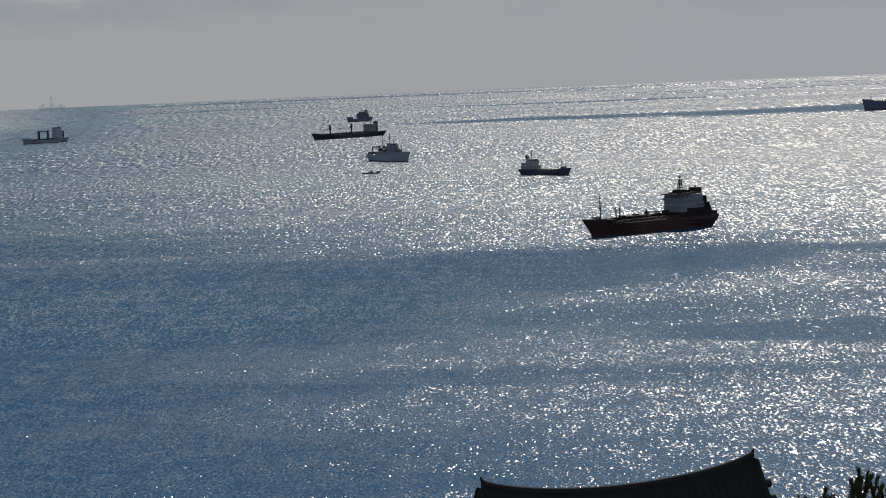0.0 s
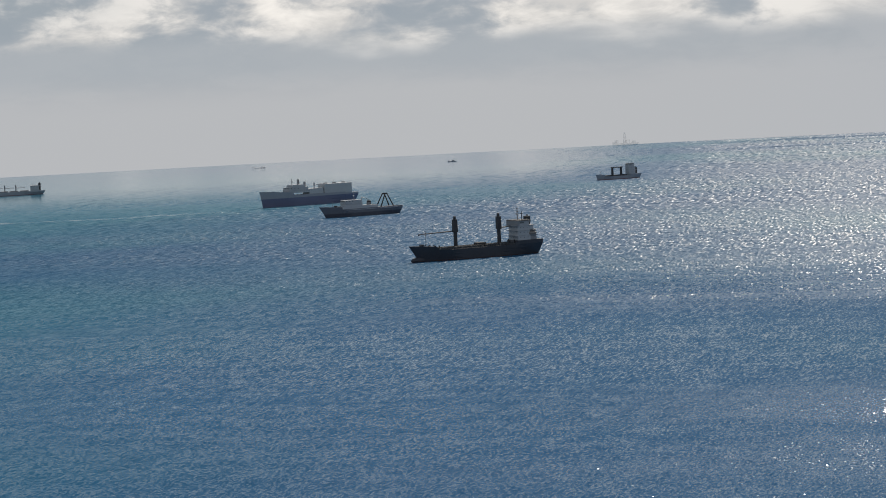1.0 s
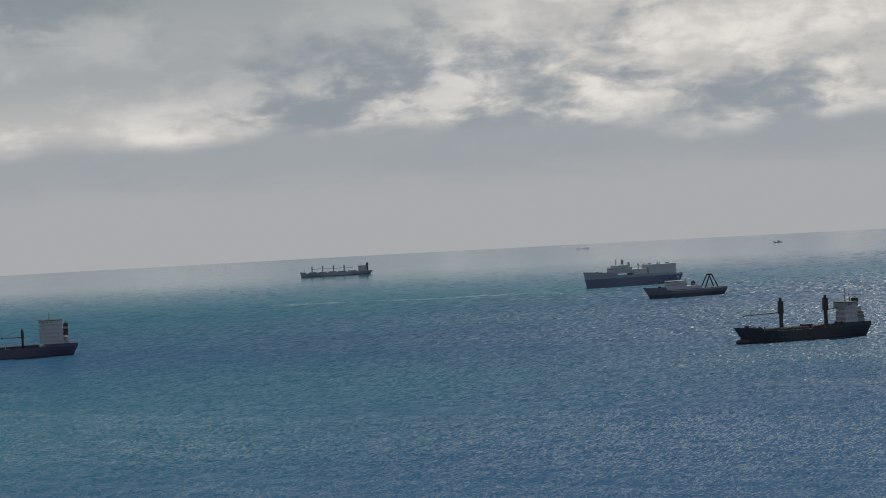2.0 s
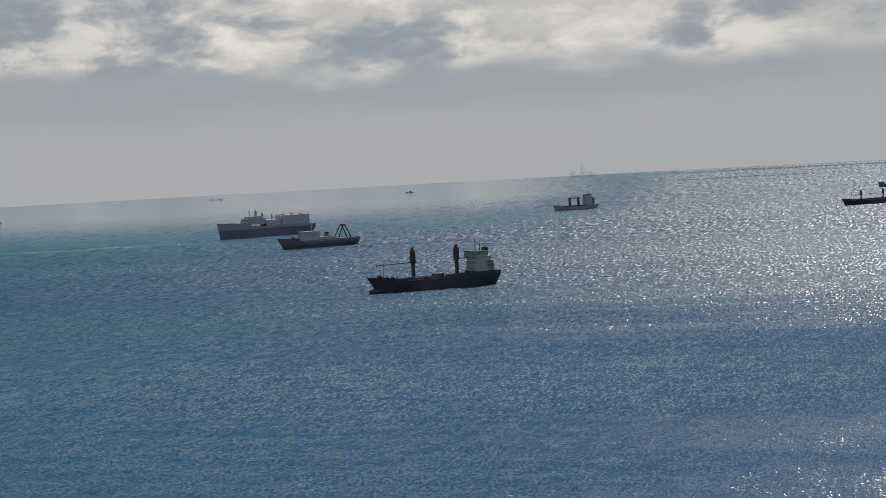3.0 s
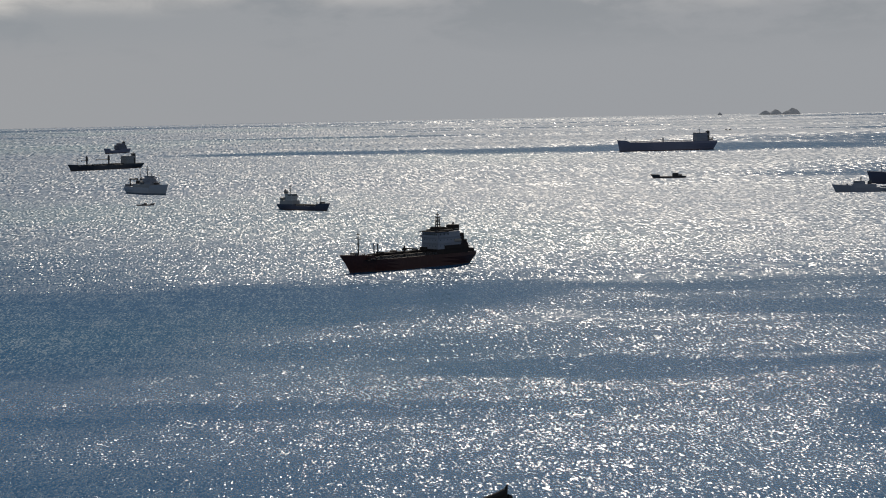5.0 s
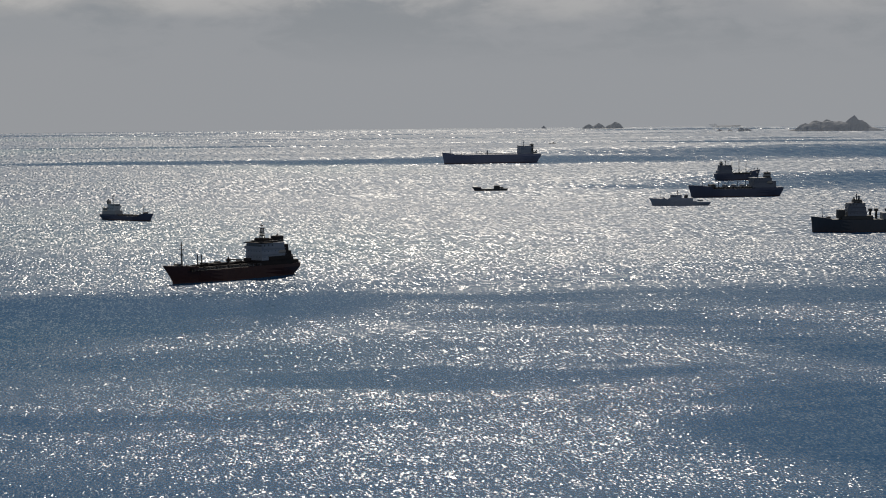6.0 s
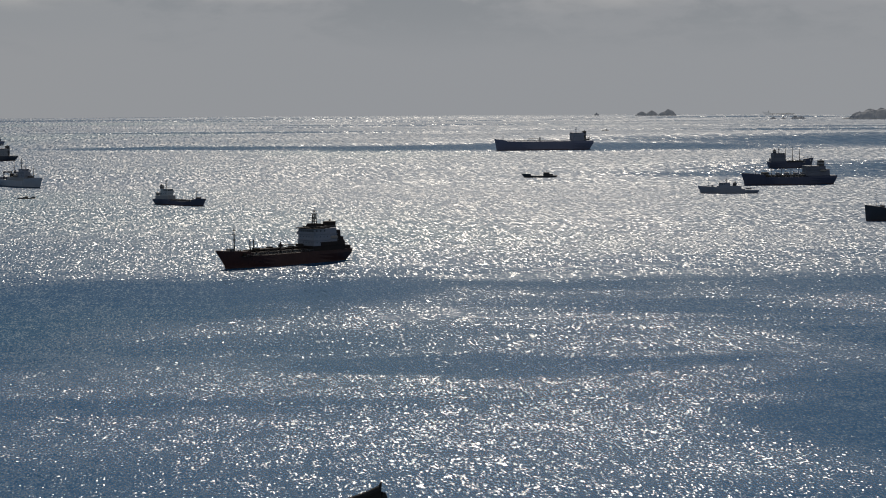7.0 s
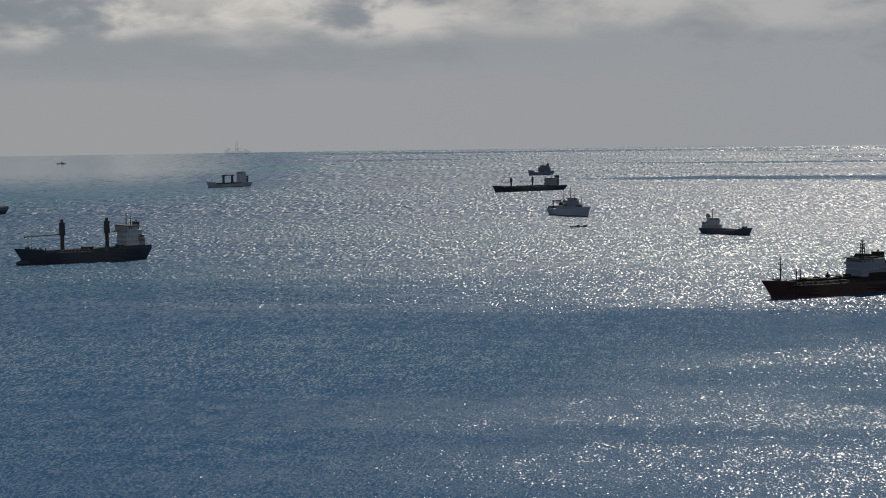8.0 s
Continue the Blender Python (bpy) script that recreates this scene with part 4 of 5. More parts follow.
def coaster():
    L, B = 46.0, 8.6
    s = base("coaster", 40, 1593, -48, "small dark coaster with its bridge aft and an open hold", "ship")
    part("hull", hull_mesh(L, B, 3.0, 4.6, 3.9, 0.17, 0.33, 0.07, 1.5), HULL_NAVY, s)
    hatches(s, -L * 0.15, L * 0.3, B * 0.38, 3.0, 2, 0.8, DARK)
    part("aft_house", box(bmesh.new(), -L * 0.46, -L * 0.18, -B * 0.44, B * 0.44, 3.9, 6.4, 0.1, 0.1), GREY, s)
    z = house(s, "deckhouse", -L * 0.37, -L * 0.21, B * 0.34, 6.4, 2, 2.3, 0.4, PALE, True, 0.8, 6)
    funnel(s, -L * 0.42, -L * 0.36, 1.0, z - 0.3, z + 2.4)
    mast(s, -L * 0.3, z, z + 6.5, 0.28, ((0.5, 2.4), (0.75, 1.6)), DARK, radar=True)
    mast(s, L * 0.36, 4.6, 11.2, 0.22, ((0.75, 1.4),), DARK)
    bow_gear(s, L * 0.4, 4.8, 2.6)
    rails(s, L * 0.34, L * 0.5, 2.6, 4.8)
    lifeboat(s, -L * 0.4, -3.6, 6.4, 4.4)
    lifeboat(s, -L * 0.4, 3.6, 6.4, 4.4)


def crude_tanker():
    L, B = 114.0, 19.0
    s = base("tanker", 493, 2650, -172, "large dark blue-grey tanker with a block bridge aft, at anchor", "ship")
    part("hull", hull_mesh(L, B, 10.2, 11.6, 10.4, 0.09, 0.2, 0.025, 3.0, square=0.85), HULL_SLATE, s)
    z = house(s, "deckhouse", -L * 0.435, -L * 0.315, B * 0.36, 10.4, 3, 3.2, 0.5, SHADE, True, 1.6, 9)
    funnel(s, -L * 0.47, -L * 0.435, 2.2, 10.4, z + 1.6)
    mast(s, -L * 0.365, z, z + 6.4, 0.5, ((0.55, 3.0),), GREY, radar=True)
    mast(s, L * 0.43, 11.6, 17.6, 0.3, ((0.75, 1.6),))
    mast(s, L * 0.31, 10.2, 13.0, 0.4, ((0.8, 1.2),))
    deck_crane(s, L * 0.03, 0, 10.2, 5.0, 13, 0, 3, GREY, 0.7)
    bm = bmesh.new()
    for y in (-2, -1, 0, 1, 2):
        rod(bm, (-L * 0.28, y, 11.2), (L * 0.38, y, 11.2), 0.3, n=6)
    part("cargo_pipes", bm, DARK, s)
    for y in (-7.6, 7.6):
        lifeboat(s, -L * 0.465, y, 10.8, 7.0)
    part("stern_davit", rod(bmesh.new(), (-L * 0.48, 0, 10.4), (-L * 0.515, 0, 14.6), 0.8, 0.5), DARK, s)
    rails(s, -L * 0.28, L * 0.4, B * 0.48, 10.2, 4.0)


def reefer_ship():
    L, B = 75.0, 13.5
    s = base("freighter", 530, 1772, -174, "dark freighter with an aft house and low hatches, at anchor", "ship")
    part("hull", hull_mesh(L, B, 6.4, 8.6, 7.0, 0.2, 0.3, 0.04, 2.0), HULL_NAVY, s)
    hatches(s, -L * 0.17, L * 0.25, B * 0.36, 6.4, 4, 1.4, DARK)
    part("fore_locker", box(bmesh.new(), L * 0.235, L * 0.30, -3, 3, 8.2, 10.2, 0.3, 0.15), DARK, s)
    mast(s, L * 0.375, 8.8, 15.6, 0.22, ((0.75, 1.4),), DARK)
    part("poop_house", box(bmesh.new(), -L * 0.42, -L * 0.17, -B * 0.46, B * 0.46, 7.0, 9.6, 0.1, 0.12), STEEL, s)
    z = house(s, "deckhouse", -L * 0.40, -L * 0.19, B * 0.43, 9.6, 2, 2.6, 0.5, STEEL, True, 0.8, 8)
    funnel(s, -L * 0.40, -L * 0.335, 2.2, z - 2, z + 4.2)
    mast(s, -L * 0.26, z, z + 8.6, 0.34, ((0.5, 2.8), (0.8, 1.8)), DARK, radar=True)
    for y in (-5.6, 5.6):
        lifeboat(s, -L * 0.37, y, 9.8, 5.6)
    for x, top in ((0.19, 12.6), (0.08, 13.0), (-0.03, 12.4), (-0.12, 12.8)):
        p = part("king_post", rod(bmesh.new(), (L * x, 0, 6.4), (L * x, 0, top), 0.42, 0.34), SHADE, s)
        part("derrick_boom", rod(bmesh.new(), (L * x, 0, 8.4), (L * (x + 0.075), 0.8, 10.6), 0.2, 0.14, 6), DARK, p)
    for x in (0.12, 0.02, -0.08):
        part("winch_house", box(bmesh.new(), L * x - 1.4, L * x + 1.4, -2.4, 2.4, 7.8, 9.6, 0.15, 0.12), STEEL, s)
    part("aft_casing", box(bmesh.new(), -L * 0.45, -L * 0.40, -B * 0.4, B * 0.4, 7.0, 12.0, 0.3, 0.15), STEEL, s)
    rails(s, L * 0.3, L * 0.5, 4.0, 8.8)
    rails(s, -L * 0.5, -L * 0.42, B * 0.4, 7.0)


def sail_post_coaster():
    L, B = 41.0, 9.5
    s = base("coastal_freighter", 624, 2080, 2, "dark coastal freighter with three tall deck posts", "ship")
    part("hull", hull_mesh(L, B, 5.2, 8.4, 6.4, 0.16, 0.38, 0.06, 1.6), HULL_NAVY, s)
    part("aft_house", box(bmesh.new(), -L * 0.48, -L * 0.14, -B * 0.45, B * 0.45, 6.4, 9.2, 0.1, 0.1), STEEL, s)
    z = house(s, "deckhouse", -L * 0.44, -L * 0.16, B * 0.42, 9.2, 2, 2.5, 0.4, STEEL, True, 0.6, 6)
    funnel(s, -L * 0.41, -L * 0.34, 1.2, z - 1, z + 2.8)
    mast(s, -L * 0.28, z, z + 5.2, 0.3, ((0.6, 2.4),), DARK, radar=True)
    for x in (-0.12, 0.05, 0.22):
        p = mast(s, L * x, 5.2, 19.8, 0.4, ((0.3, 2.2),), DARK)
        part("derrick_boom", rod(bmesh.new(), (L * x, 0, 7.0), (L * x + 5.5, 0.6, 10.5), 0.2, 0.14), DARK, p)
    hatches(s, -L * 0.1, L * 0.3, B * 0.36, 5.2, 3, 1.6, DARK)
    mast(s, L * 0.42, 8.4, 11.0, 0.16)


def patrol_ship():
    L, B = 42.0, 7.6
    s = base("patrol_ship", 451, 1655, 168, "light grey patrol ship under way, with a raised bow", "ship", "boats under way")
    part("hull", hull_mesh(L, B, 3.3, 4.8, 2.6, 0.32, 0.22, 0.06, 1.4), SHADE, s)
    part("low_house", box(bmesh.new(), -L * 0.22, L * 0.22, -B * 0.38, B * 0.38, 3.3, 5.6, 0.2, 0.12), SHADE, s)
    z = house(s, "deckhouse", -L * 0.02, L * 0.18, B * 0.34, 5.6, 1, 2.3, 0.5, SHADE, True, 0.2, 6)
    mast(s, L * 0.05, z, z + 3.6, 0.4, ((0.4, 2.4), (0.7, 1.6)), DARK, radar=True)
    funnel(s, -L * 0.13, -L * 0.06, 1.2, 5.6, 7.8)
    mast(s, L * 0.36, 4.8, 11.5, 0.12, ((0.8, 0.8),), DARK)
    bm = rod(bmesh.new(), (L * 0.29, 0, 4.6), (L * 0.29, 0, 6.0), 0.9, 0.7, 12)
    rod(bm, (L * 0.29, 0, 5.6), (L * 0.36, 0, 5.9), 0.12)
    part("deck_gun", bm, STEEL, s)
    rails(s, -L * 0.48, -L * 0.22, B * 0.4, 2.6)
    rails(s, L * 0.24, L * 0.46, 2.4, 4.8)
    part("tender", box(bmesh.new(), -L * 0.4, -L * 0.3, -1.0, 1.0, 2.9, 4.0, 0.2, 0.2), STEEL, s)
    return s


def bridge_amidships_ship():
    L, B = 66.0, 13.0
    s = base("work_ship", 479, 1325, 172, "dark work ship with a tall narrow bridge amidships", "ship")
    part("hull", hull_mesh(L, B, 7.6, 8.2, 7.4, 0.16, 0.2, 0.012, 2.2, square=0.9), HULL_BLACK, s)
    part("shelter_deck", box(bmesh.new(), -L * 0.05, L * 0.24, -B * 0.44, B * 0.44, 7.6, 9.8, 0.2, 0.15), DARK, s)
    z = house(s, "deckhouse", L * 0.01, L * 0.185, B * 0.42, 9.8, 3, 2.6, 0.7, STEEL, True, 0.6, 7)
    part("bridge_top", box(bmesh.new(), L * 0.045, L * 0.13, -B * 0.25, B * 0.25, z, z + 2.0, 0.3, 0.15), DARK, s)
    mast(s, L * 0.09, z + 2, z + 6.2, 0.34, ((0.4, 3.0), (0.7, 1.6)), DARK, radar=True)
    for x, h in ((0.075, 4.4), (0.12, 3.4)):
        part("exhaust", rod(bmesh.new(), (L * x, 2.0, z), (L * x, 2.0, z + h), 0.5), DARK, s)
    part("deck_locker", box(bmesh.new(), L * 0.205, L * 0.27, -3.4, 3.4, 8.2, 13.4, 0.1, 0.12), DARK, s)
    mast(s, L * 0.405, 8.2, 16.6, 0.1, ((0.12, 0.9), (0.9, 0.5)), DARK)
    part("bow_locker", box(bmesh.new(), L * 0.33, L * 0.37, -2, 2, 8.2, 9.3, 0.2, 0.1), DARK, s)
    for x in (-0.045, -0.10, -0.2):
        p = rod(bmesh.new(), (L * x, -2.5, 7.6), (L * x, -2.5, 13.6), 0.75, 0.6)
        box(p, L * x - 1.2, L * x + 1.2, -3.7, -1.3, 12.2, 13.8, 0.1, 0.1)
        part("deck_vent", p, DARK, s)
    part("aft_house", box(bmesh.new(), -L * 0.4, -L * 0.14, -B * 0.4, B * 0.4, 7.6, 11.4, 0.2, 0.15), STEEL, s)
    deck_crane(s, -L * 0.3, 0, 11.2, 6.0, 12, 180, 10, BUFF, 0.7)
    rails(s, L * 0.26, L * 0.45, B * 0.4, 8.2)
    rails(s, -L * 0.48, -L * 0.05, B * 0.46, 7.6)


def outer_freighter():
    L, B = 98.0, 15.5
    s = base("freighter", -944, 1372, -140, "dark-hulled freighter with a tall pale bridge block aft", "ship")
    part("hull", hull_mesh(L, B, 7.0, 9.4, 8.8, 0.12, 0.2, 0.05, 2.2), HULL_NAVY, s)
    hatches(s, -L * 0.26, L * 0.36, B * 0.36, 7.0, 5, 1.6, DARK)
    z = house(s, "deckhouse", -L * 0.43, -L * 0.27, B * 0.47, 8.8, 6, 2.8, 0.15, PALE, True, 1.2, 8)
    part("bridge_roof", box(bmesh.new(), -L * 0.425, -L * 0.268, -B * 0.48, B * 0.48, z + 0.01, z + 0.45, bevel=0.08), DARK, s)
    part("engine_casing", box(bmesh.new(), -L * 0.475, -L * 0.43, -B * 0.3, B * 0.3, 8.8, 14.0, 0.4, 0.15), PALE, s)
    funnel(s, -L * 0.472, -L * 0.436, 2.0, 14.0, z - 2.5)
    mast(s, -L * 0.34, z, z + 6.0, 0.34, ((0.6, 3.0),), radar=True)
    deck_crane(s, L * 0.16, 0, 7.0, 14, 18, 0, 2)
    deck_crane(s, -L * 0.14, 0, 7.0, 14, 14, 0, 2)
    lifeboat(s, -L * 0.43, -5.6, 12, 6)
    lifeboat(s, -L * 0.43, 5.6, 12, 6)
    mast(s, L * 0.42, 9.6, 17, 0.2)
    rails(s, -L * 0.5, -L * 0.42, B * 0.38, 8.8)


def small_boat(name, x, y, heading, L, label, house_at=-0.18, material=None, group="boats under way", house_h=2.0):
    B = L * 0.27
    k = L / 28.0
    s = base(name, x, y, heading, label, "boat", group)
    part("hull", hull_mesh(L, B, 1.5 * k, 3.0 * k, 1.7 * k, 0.2, 0.3, 0.09, 0.8 * k), material or HULL_BLACK, s)
    w = L * 0.09
    cabin = part("cabin", box(bmesh.new(), L * house_at - w, L * house_at + w, -B * 0.34, B * 0.34, 1.5 * k, 1.5 * k + house_h * 2 * k, 0.12 * k, 0.08 * k), material or DARK, s)
    windows(cabin, L * house_at + w * 0.98, -B * 0.25, B * 0.25, 1.5 * k + house_h * 1.5 * k, 3, B * 0.13, 0.6 * k)
    part("engine_box", box(bmesh.new(), L * (house_at - 0.2), L * (house_at - 0.1), -B * 0.3, B * 0.3, 1.5 * k, 1.5 * k + house_h * k, 0.1 * k, 0.06 * k), DARK, s)
    mast(s, L * house_at, 1.5 * k + house_h * 2 * k, 1.5 * k + house_h * 3.1 * k, 0.09 * k + 0.03, ((0.7, 0.8 * k),), DARK)
    part("rubbing_strake", box(bmesh.new(), -L * 0.42, L * 0.3, -B * 0.51, B * 0.51, 1.15 * k, 1.35 * k), DARK, s)
    part("fore_post", rod(bmesh.new(), (L * 0.36, 0, 2.4 * k), (L * 0.36, 0, 4.2 * k), 0.12 * k), DARK, s)
    return s


def drill_ship():
    L, B = 54.0, 12.0
    s = base("drill_ship", -910, 4774, 176, "hazy pale drill ship with a tall derrick on the horizon", "ship")
    part("hull", hull_mesh(L, B, 5.0, 6.5, 5.5, 0.15, 0.2, 0.02, 1.5), HAZE, s)
    bm = bmesh.new()
    for px, py in ((-3, -3), (-3, 3), (3, -3), (3, 3)):
        rod(bm, (px, py, 5), (px * 0.35, py * 0.35, 28), 0.5, 0.4, 6)
    for i in range(1, 8):
        z, q = 5 + 23 * i / 8, 3 * (1 - 0.65 * i / 8)
        for a, b in (((-q, -q), (q, -q)), ((q, -q), (q, q)), ((q, q), (-q, q)), ((-q, q), (-q, -q))):
            rod(bm, (a[0], a[1], z), (b[0], b[1], z), 0.35, n=5)
    box(bm, -3.2, 3.2, -3.2, 3.2, 5, 9)
    part("derrick", bm, HAZE, s)
    part("bridge_house", box(bmesh.new(), L * 0.28, L * 0.4, -5, 5, 6, 12, 0.3, 0.2), HAZE, s)
    part("aft_house", box(bmesh.new(), -L * 0.42, -L * 0.3, -5, 5, 5, 9.5, 0.3, 0.2), HAZE, s)
    deck_crane(s, -L * 0.2, 2, 5, 7, 9, 0, 12, HAZE, 0.6)


def island(x, y, turn, peaks, label, depth=0.5, grid=44):
    """A rocky islet: a height field of a few rounded summits with cliffs and gullies."""
    half = max(abs(px) + r for px, py, h, r in peaks) * 1.15
    bm = bmesh.new()
    rows = []
    for j in range(grid + 1):
        row = []
        for i in range(grid + 1):
            u, v = (2 * i / grid - 1) * half, (2 * j / grid - 1) * half * depth
            z = -3.0
            for px, py, h, r in peaks:
                d = math.hypot(u - px, (v - py) / depth) / r
                d += 0.25 * noise.noise((u / r * 1.7 + px, v / r * 2.2, 2.0))
                z = max(z, -3 + (h + 3) * max(0.0, 1 - max(0.0, d)) ** 0.62)
            if z > -2.5:
                z += 0.12 * z * noise.noise((u * 0.15, v * 0.2, 1.0)) + 0.6 * noise.noise((u * 0.4, v * 0.5, 5.0))
            row.append(bm.verts.new((u, v, z)))
        rows.append(row)
    for j in range(grid):
        for i in range(grid):
            bm.faces.new((rows[j][i], rows[j][i + 1], rows[j + 1][i + 1], rows[j + 1][i]))
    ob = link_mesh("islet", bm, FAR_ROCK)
    ob.matrix_basis = pose(x, y, 0, 0, 0, turn)
    return tagged(ob, label, "island", "rocky islets")


TWO_TONE = paint("two_tone_hull_paint", (0.30, 0.33, 0.39), 0.5, 0.15, 9.0, (0.13, 0.15, 0.25))
stern_trawler()
support_ship()
bulk_carrier()
feeder_ship()
geared_freighter()
far_coaster()
research_ship()
coaster()
crude_tanker()
reefer_ship()
sail_post_coaster()
PATROL = patrol_ship()
bridge_amidships_ship()
outer_freighter()
SKIFF = small_boat("motor_boat", -80, 1702, 2, 12.5, "small dark open motor boat with a low cabin", 0.0, house_h=1.2)
FISHER = small_boat("fishing_boat", 361, 1947, 176, 28.0, "dark low wooden fishing boat with an aft wheelhouse", -0.2, house_h=1.4)
small_boat("fishing_boat", -1081, 3996, 172, 16.0, "small pale fishing boat far out", -0.05, PALE, "far boats")
small_boat("cargo_barge", -1513, 4158, 172, 27.0, "hazy low barge far out on the sea", -0.3, HAZE, "far boats", 0.7)
small_boat("fishing_boat", 754, 3514, 170, 11.0, "tiny dark fishing boat far out", -0.1, HULL_BLACK, "far boats", 1.6)
drill_ship()
small_boat("cargo_barge", 1373, 4662, 162, 60.0, "long hazy barge on the horizon", -0.35, HAZE, "far boats", 0.25)
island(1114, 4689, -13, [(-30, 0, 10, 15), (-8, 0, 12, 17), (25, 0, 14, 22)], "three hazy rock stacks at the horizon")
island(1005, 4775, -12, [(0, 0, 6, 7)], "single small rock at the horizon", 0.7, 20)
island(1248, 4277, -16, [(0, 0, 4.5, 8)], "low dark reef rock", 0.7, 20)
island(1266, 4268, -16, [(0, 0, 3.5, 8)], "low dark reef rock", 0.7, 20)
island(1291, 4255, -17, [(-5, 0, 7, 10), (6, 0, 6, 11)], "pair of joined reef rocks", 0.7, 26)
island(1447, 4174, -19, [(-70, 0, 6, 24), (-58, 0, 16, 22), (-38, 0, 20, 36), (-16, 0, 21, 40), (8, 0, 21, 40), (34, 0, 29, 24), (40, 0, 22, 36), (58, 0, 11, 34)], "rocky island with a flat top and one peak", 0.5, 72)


# ---- the hillside below the camera ----
def hall_roof():
    """The tiled roof of a hall just below: a sagging ridge with upturned ends, curved slopes of tile rows, plain walls under it."""
    a, b = Vector((-0.69, 78.9, 0)), Vector((9.28, 82.5, 0))
    along = (b - a).normalized()
    mid = (a + b) / 2
    half = (b - a).length / 2
    turn = math.degrees(math.atan2(along.y, along.x))
    s = base("temple_hall", mid.x, mid.y, turn, "dark tiled hall roof with upturned ridge ends", "building", "hillside buildings", 0.0)
    ridge_z = 74.35

    def sag(u):
        return 0.55 * u * u + 0.12 * u ** 8 - 0.67

    def edge(u, v):
        """A point of the near slope: u along (-1 to 1), v from the ridge (0) to the eave (1)."""
        x = u * (half + 0.08 + 0.33 * v)
        drop = 3.9 * (1 - (1 - v) ** 1.5)
        lift = 0.55 * v * v * abs(u) ** 3
        return x, drop, lift

    def slope_point(u, v, side, up=0.0):
        x, drop, lift = edge(u, v)
        return Vector((x, side * (0.1 + 3.2 * v), ridge_z + sag(u) * (1 - 0.5 * v) - drop + lift + up))

    for side in (-1, 1):
        bm = bmesh.new()
        nu, nv = 24, 12
        top = [[bm.verts.new(slope_point(-1 + 2 * i / nu, j / nv, side)) for j in range(nv + 1)] for i in range(nu + 1)]
        low = [[bm.verts.new(slope_point(-1 + 2 * i / nu, j / nv, side, -0.22)) for j in range(nv + 1)] for i in range(nu + 1)]
        for i in range(nu):
            for j in range(nv):
                bm.faces.new((top[i][j], top[i + 1][j], top[i + 1][j + 1], top[i][j + 1]))
                bm.faces.new((low[i][j], low[i][j + 1], low[i + 1][j + 1], low[i + 1][j]))
        for i in range(nu):
            bm.faces.new((top[i][nv], top[i + 1][nv], low[i + 1][nv], low[i][nv]))
        for j in range(nv):
            bm.faces.new((top[0][j], top[0][j + 1], low[0][j + 1], low[0][j]))
            bm.faces.new((top[nu][j], low[nu][j], low[nu][j + 1], top[nu][j + 1]))
        bmesh.ops.recalc_face_normals(bm, faces=bm.faces)
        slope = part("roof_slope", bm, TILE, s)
        # rows of half-round cover tiles
        for i in range(38):
            u = -0.97 + 1.94 * i / 37
            bm = bmesh.new()
            n, k = 12, 5
            prev = None
            for j in range(n + 1):
                p = slope_point(u, j / n, side, 0.0)
                ring = []
                bulge = 0.012 if j % 2 else 0.0
                for q in range(k + 1):
                    ang = math.pi * q / k
                    ring.append(bm.verts.new(p + Vector((-0.085 * math.cos(ang), 0, (0.085 + bulge) * math.sin(ang)))))
                if prev:
                    for q in range(k):
                        bm.faces.new((prev[q], prev[q + 1], ring[q + 1], ring[q]))
                prev = ring
            bm.faces.new(prev)
            bmesh.ops.recalc_face_normals(bm, faces=bm.faces)
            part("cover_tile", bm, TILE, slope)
    # ridge: stacked courses with a rounded cap
    bm = bmesh.new()
    n = 28
    shape = ((-0.12, -0.15), (-0.11, 0.36), (-0.14, 0.38), (-0.14, 0.44), (-0.07, 0.53), (0, 0.56), (0.07, 0.53), (0.14, 0.44), (0.14, 0.38), (0.11, 0.36), (0.12, -0.15))
    prev = None
    for i in range(n + 1):
        u = -1 + 2 * i / n
        ring = [bm.verts.new((u * (half - 0.12), y, ridge_z + sag(u) + z)) for y, z in shape]
        if prev:
            for q in range(len(shape) - 1):
                bm.faces.new((prev[q], ring[q], ring[q + 1], prev[q + 1]))
        else:
            bm.faces.new(ring)
        prev = ring
    bm.faces.new(prev)
    bmesh.ops.recalc_face_normals(bm, faces=bm.faces)
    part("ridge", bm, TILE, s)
    for e in (-1, 1):
        bm = bmesh.new()
        z = ridge_z
        # horned end tile, swept up and outwards
        n0 = None
        for i in range(8):
            f = i / 7
            cx = e * (half - 0.16 + 0.17 * f * f)
            wx, wy = 0.17 * (1 - f) ** 0.8 + 0.02, 0.15 * (1 - f) ** 0.6 + 0.02
            cz = z - 0.1 + 0.80 * f
            ring = [bm.verts.new((cx + wx * math.cos(q * math.tau / 8), wy * math.sin(q * math.tau / 8), cz)) for q in range(8)]
            if n0:
                for q in range(8):
                    bm.faces.new((n0[q], n0[(q + 1) % 8], ring[(q + 1) % 8], ring[q]))
            else:
                bm.faces.new(ring[::-1])
            n0 = ring
        bm.faces.new(n0)
        part("ridge_end_tile", bm, TILE, s)
        for side in (-1, 1):
            # ridge that runs down the verge, with rounded tile ends
            bm = bmesh.new()
            prev = None
            for j in range(13):
                p = slope_point(e * 1.0, j / 12, side, 0.0)
                ring = [bm.verts.new(p + Vector((0.15 * math.cos(q * math.pi / 6) * 1.0, 0, -0.1 + (0.42 if 0 < q < 6 else 0) * math.sin(q * math.pi / 6)))) for q in range(7)]
                if prev:
                    for q in range(6):
                        bm.faces.new((prev[q], ring[q], ring[q + 1], prev[q + 1]))
                prev = ring
            bm.faces.new(prev)
